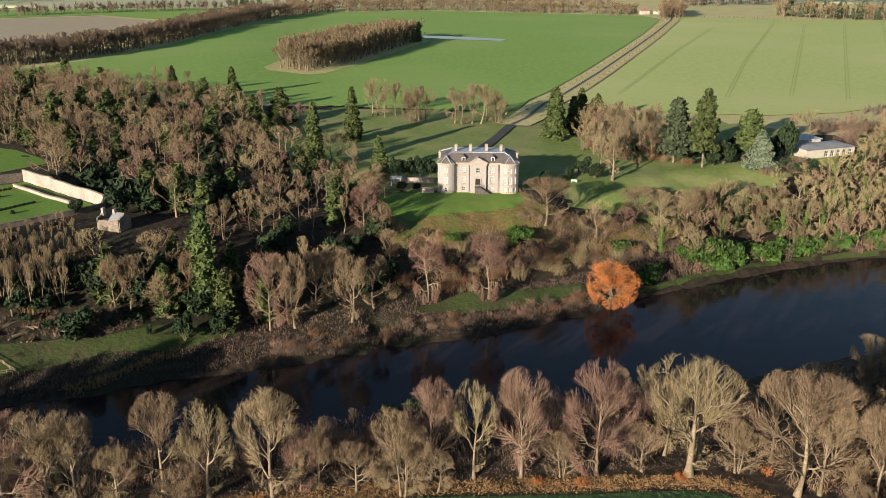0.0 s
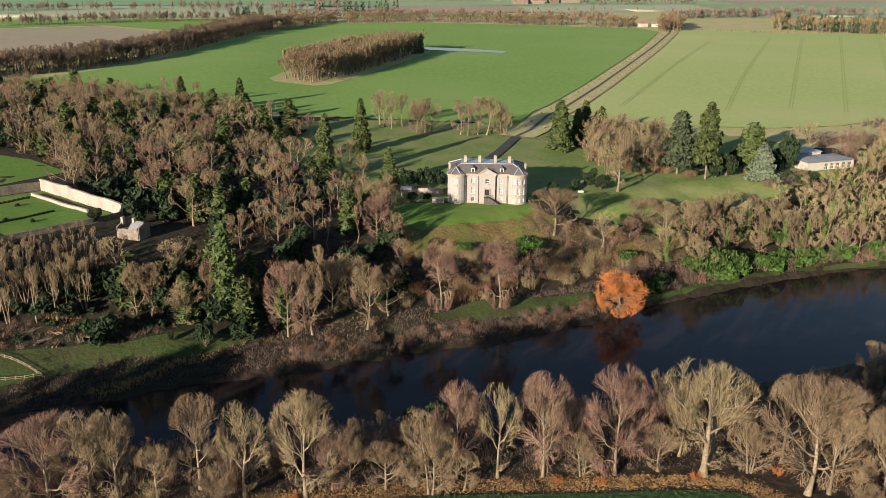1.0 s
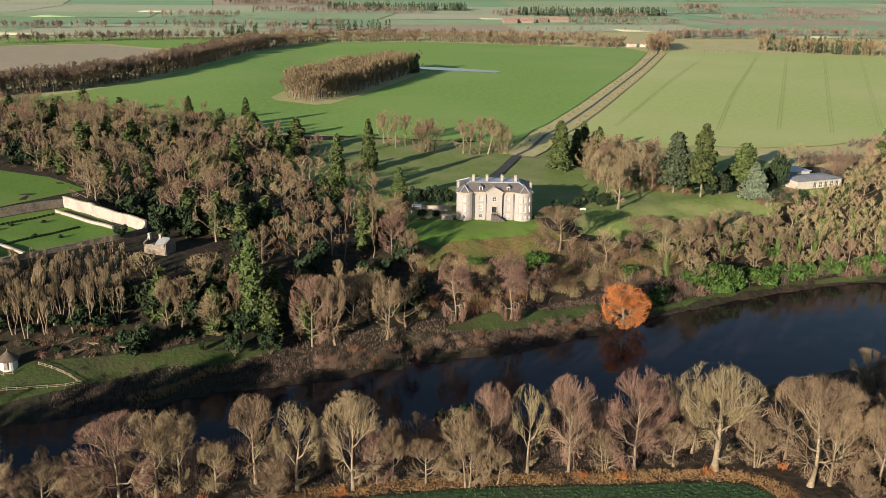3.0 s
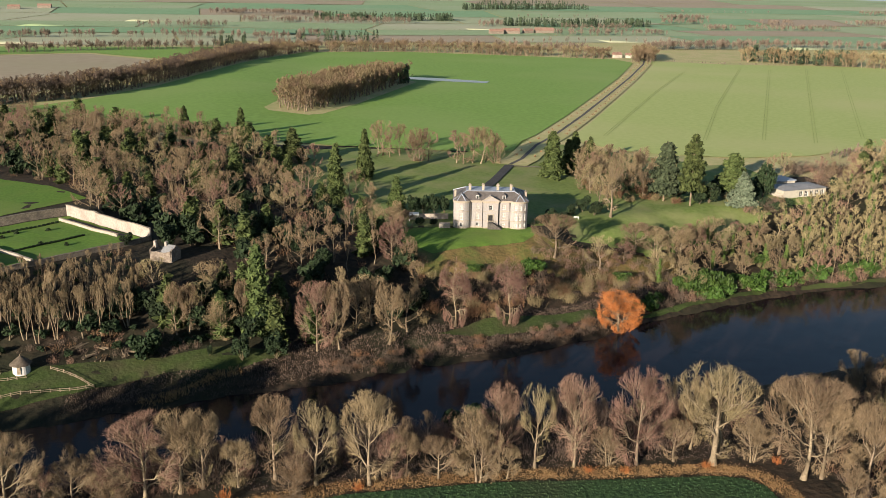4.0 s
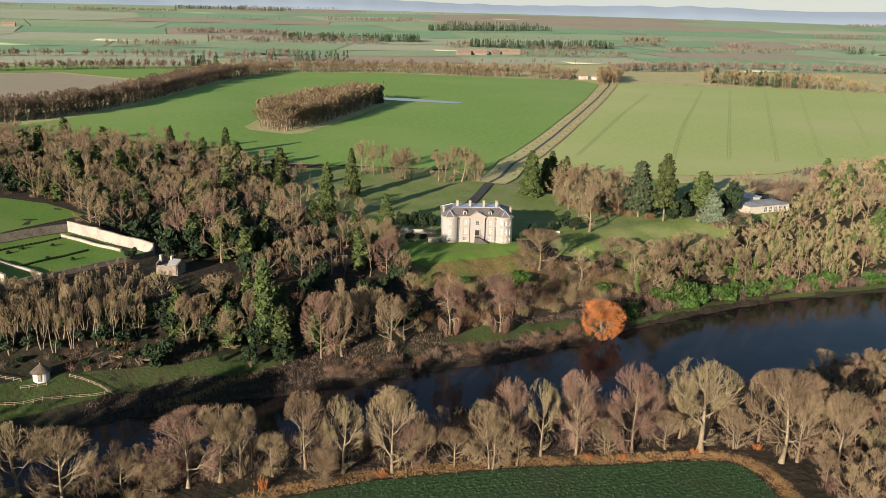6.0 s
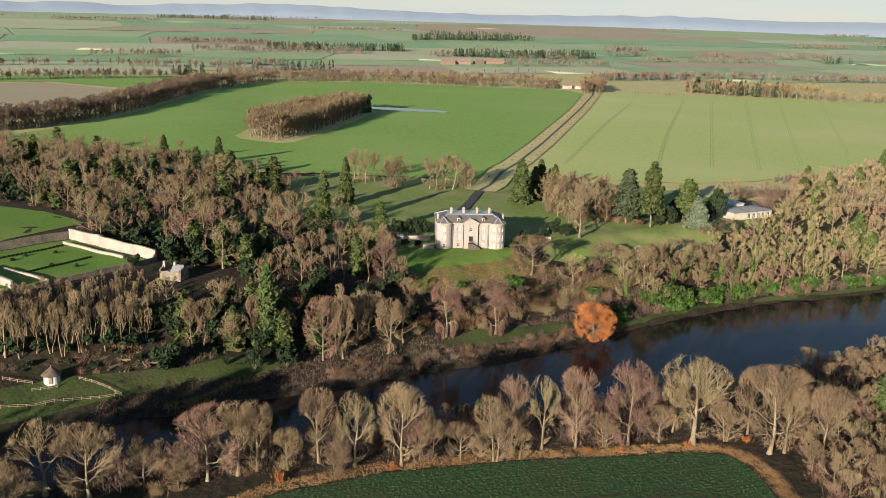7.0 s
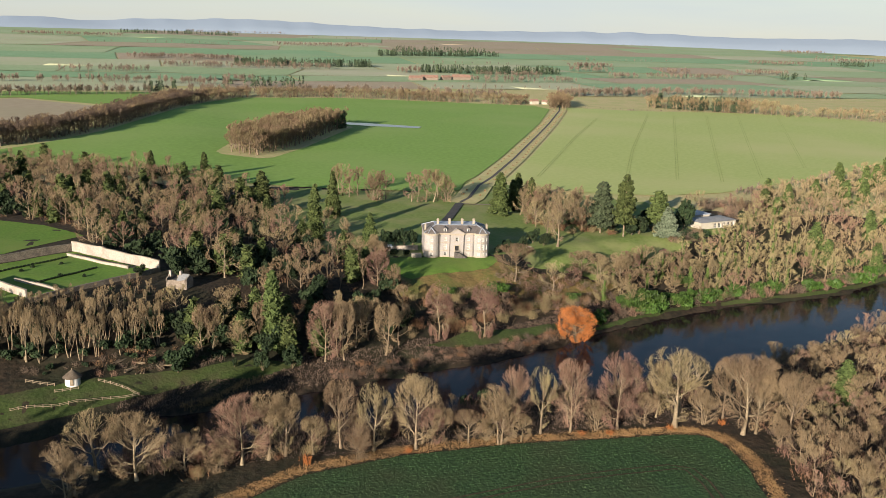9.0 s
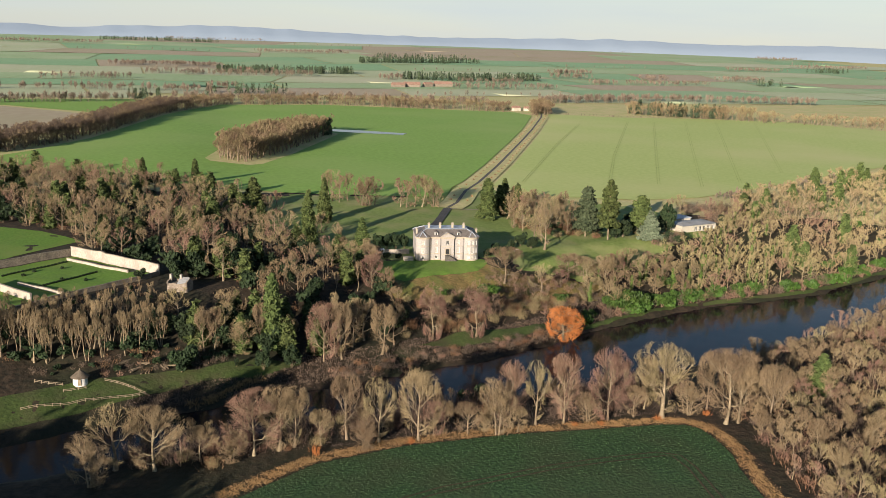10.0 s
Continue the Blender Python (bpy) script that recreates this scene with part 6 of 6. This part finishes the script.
def far_house(x, y, w, d, h, turn, roof="roofred", group="far farm buildings"):
    ob = thing("farmhouse", "distant farm building with a pitched pantile roof", "house", pose(x, y, terrain(x, y), 0, 0, turn), group)
    bm = bmesh.new()
    box(bm, -w / 2, -d / 2, -1, w / 2, d / 2, h)
    part("wall", bm, M["rubble"] if w > 15 else M["render"], ob)
    bm = bmesh.new()
    f = [[bm.verts.new((sx, y0, z)) for y0, z in ((-d / 2 - 0.3, h), (d / 2 + 0.3, h), (0, h + d * 0.42))] for sx in (-w / 2 - 0.3, w / 2 + 0.3)]
    bm.faces.new(f[0]), bm.faces.new(f[1][::-1])
    for k in range(3):
        bm.faces.new((f[0][k], f[0][(k + 1) % 3], f[1][(k + 1) % 3], f[1][k]))
    part("roof", bm, M[roof], ob)


for x, y, w, d, h, t in ((272, 1222, 24, 10, 5, 5), (300, 1233, 30, 12, 5, -4), (334, 1246, 18, 9, 5, 20), (366, 1256, 34, 12, 5, 0), (326, 768, 11, 7, 4, 10), (341, 768, 7, 6, 3.5, -10),
                         (-690, 1870, 26, 10, 6, 10), (-640, 1930, 30, 10, 6, 0), (-740, 1850, 20, 9, 6, 25), (30, 1640, 30, 12, 6, 0), (90, 1660, 24, 10, 5, 12)):
    far_house(x, y, w, d, h, t)
# the pond in the field
patch("pond", [(35, 536), (59, 526), (84, 510), (107, 493), (100, 480), (77, 491), (55, 502), (37, 514)], M["water"], "long shallow flood pool in the field", "pond", 8, 0.6)


# ---- low growth along the water and the field ----
def tussocks(name, spots, material, label, low, high, blades, seed, width=0.16):
    """Clumps of dead grass and stalks, too many to count."""
    rng = np.random.default_rng(seed)
    soup = Soup()
    for x, y in spots:
        base = np.array([x, y, terrain(x, y)]) + np.concatenate([rng.normal(size=(blades, 2)) * 0.5, np.zeros((blades, 1))], 1)
        tip = base + np.stack([rng.normal(size=blades) * 0.25, rng.normal(size=blades) * 0.25, rng.uniform(low, high, blades)], 1)
        soup.blades(base, tip, width, rng)
    return tagged(soup.made(name, material, None), label, "grass", kind="stuff")


rg = random.Random(77)
edge = strip([(-120, -198.5), (-81.8, -175.4), (-59.6, -171.1), (-33.9, -170.7), (-9.7, -172.9), (5.4, -173.8), (12.3, -175.6), (15.7, -180.1), (16.3, -186.6), (15.3, -194.5), (13, -200.5), (-0.2, -260.1)], 3.4, 0.6, 70)
tussocks("dead_grass", edge, M["reed"], "band of tawny dead grass along the crop field", 0.06, 0.42, 16, 71, 0.09)
bank = strip([(-106.8, -97.5), (-100.6, -94.4), (-95.5, -91.1), (-88.4, -85.5), (-83.4, -82.9)], 3.4, 0.8, 72)
tussocks("bank_reeds", bank, M["reed"], "pale dead reeds along the river bank", 0.5, 1.2, 8, 74)
litter = [(rg.uniform(-130, 24), rg.uniform(-170, -150)) for _ in range(2600)]
tussocks("bank_weeds", litter, M["twig_dark"], "brown dead weeds under the trees of the near bank", 0.15, 0.5, 8, 75, 0.09)
far_bank = []
for _ in range(5200):
    x = rg.uniform(-125, 40)
    far_bank.append((x, along(x, FAR_EDGE) + rg.uniform(1.5, 19) ** 1.0))
far_bank = [(x, y) for x, y in far_bank if not inside(x, y, RIVERSIDE) and not inside(x, y, MEADOW)]
tussocks("bank_growth", far_bank, M["twig_dark"], "brown dead growth on the far bank", 0.2, 0.9, 6, 76, 0.11)
# rows of the crop, and the tracks of a tractor
rng = np.random.default_rng(80)
rows = []
for k in range(26):
    for i in range(420):
        rows.append((-130 + 0.36 * i + rng.normal() * 0.1, -172 - 1.0 * k + rng.normal() * 0.08))
soup = Soup()
pts = np.array([(x, y, terrain(x, y) + 0.2) for x, y in rows if inside(x, y, CROP)])
soup.leaves(pts, 0.2, rng, np.tile([0.0, 0, 1.0], (len(pts), 1)), 0.6)
tagged(soup.made("crop_rows", M["crop"], None), "rows of low leafy crop plants", "crop", kind="stuff")
for off in (0.0, 2.0):
    ribbon("wheel_track", [(-107, -208 - off), (-57, -194 - off), (-30, -190 - off), (-17, -189.5 - off), (-4 + 0.3 * off, -189.7 - off), (0.6 - off, -192.4), (1 - off, -198.4), (-7 - off, -252)], 0.45, M["soil"], "dark wheel track curving through the crop", "track", 0.22)
for rut in ([(409, 611), (243.1, 319.6), (166.9, 176.7)], [(442.3, 608), (202.8, 174.5)], [(493.8, 622), (228.7, 162.2)], [(530.2, 611), (266.6, 174.4)], [(332.3, 583.4), (227.8, 403.6), (112.8, 196)], [(583.8, 608), (330.1, 213.6)]):
    for off in (0.0, 2.0):
        ribbon("wheel_track", [(x + off, y) for x, y in rut], 0.5, M["tramline"], "tramline through the pale wheat", "track", 0.5)

# clumps of pale grass along both verges of the drive
clumps = []
for (a, b), (c, d) in zip(DRIVE[1:], DRIVE[2:]):
    n = math.hypot(c - a, d - b)
    for i in range(int(n / 15)):
        u = (i + 0.5) * 15 / n
        for s in (-5.2, 5.2):
            clumps.append((a + (c - a) * u - (d - b) / n * s + rg.uniform(-0.8, 0.8), b + (d - b) * u + (c - a) / n * s + rg.uniform(-1.5, 1.5)))
tussocks("verge_clumps", clumps, M["reed"], "pale clumps of dead grass along the drive", 0.7, 1.9, 16, 91, 0.5)


def bench(x, y, turn):
    ob = thing("garden_bench", "small white painted bench on the lawn", "bench", pose(x, y, terrain(x, y) + 0.05, 0, 0, turn))
    bm = bmesh.new()
    for k in range(3):
        box(bm, -1.0, -0.3 + 0.2 * k, 0.43, 1.0, -0.14 + 0.2 * k, 0.47)
    part("seat", bm, M["white"], ob)
    bm = bmesh.new()
    for k in range(3):
        box(bm, -1.0, 0.29, 0.56 + 0.14 * k, 1.0, 0.33, 0.66 + 0.14 * k)
    part("backrest", bm, M["white"], ob)
    for px in (-0.95, 0.87):
        for py, top in ((-0.28, 0.43), (0.335, 0.98)):
            bm = bmesh.new()
            box(bm, px, py, -0.1, px + 0.08, py + 0.08, top)
            part("leg", bm, M["white"], ob)


bench(38, 9.6, -20)


def log_pile(x, y, seed, label):
    ob = thing("fallen_log", label, "log", pose(x, y, terrain(x, y), 0, 0, seed * 37), "fallen logs on the bank")
    r2 = random.Random(seed)
    for k in range(3):
        bm = bmesh.new()
        m = Matrix.Translation((r2.uniform(-1, 1), k * 0.5 - 0.5, 0.2)) @ Matrix.Rotation(r2.uniform(-0.3, 0.3), 4, "Z") @ Matrix.Rotation(radians(90), 4, "Y")
        bmesh.ops.create_cone(bm, cap_ends=True, segments=9, radius1=r2.uniform(0.16, 0.26), radius2=r2.uniform(0.1, 0.15), depth=r2.uniform(3, 6), matrix=m)
        part("trunk", bm, M["bark"], ob)


for k, (x, y) in enumerate(((-122, -77.5), (-119, -79), (-114, -76), (-120, -74.5), (-111, -75.5), (-126, -73.5))):
    log_pile(x, y, k + 1, "weathered fallen logs lying on the bank")
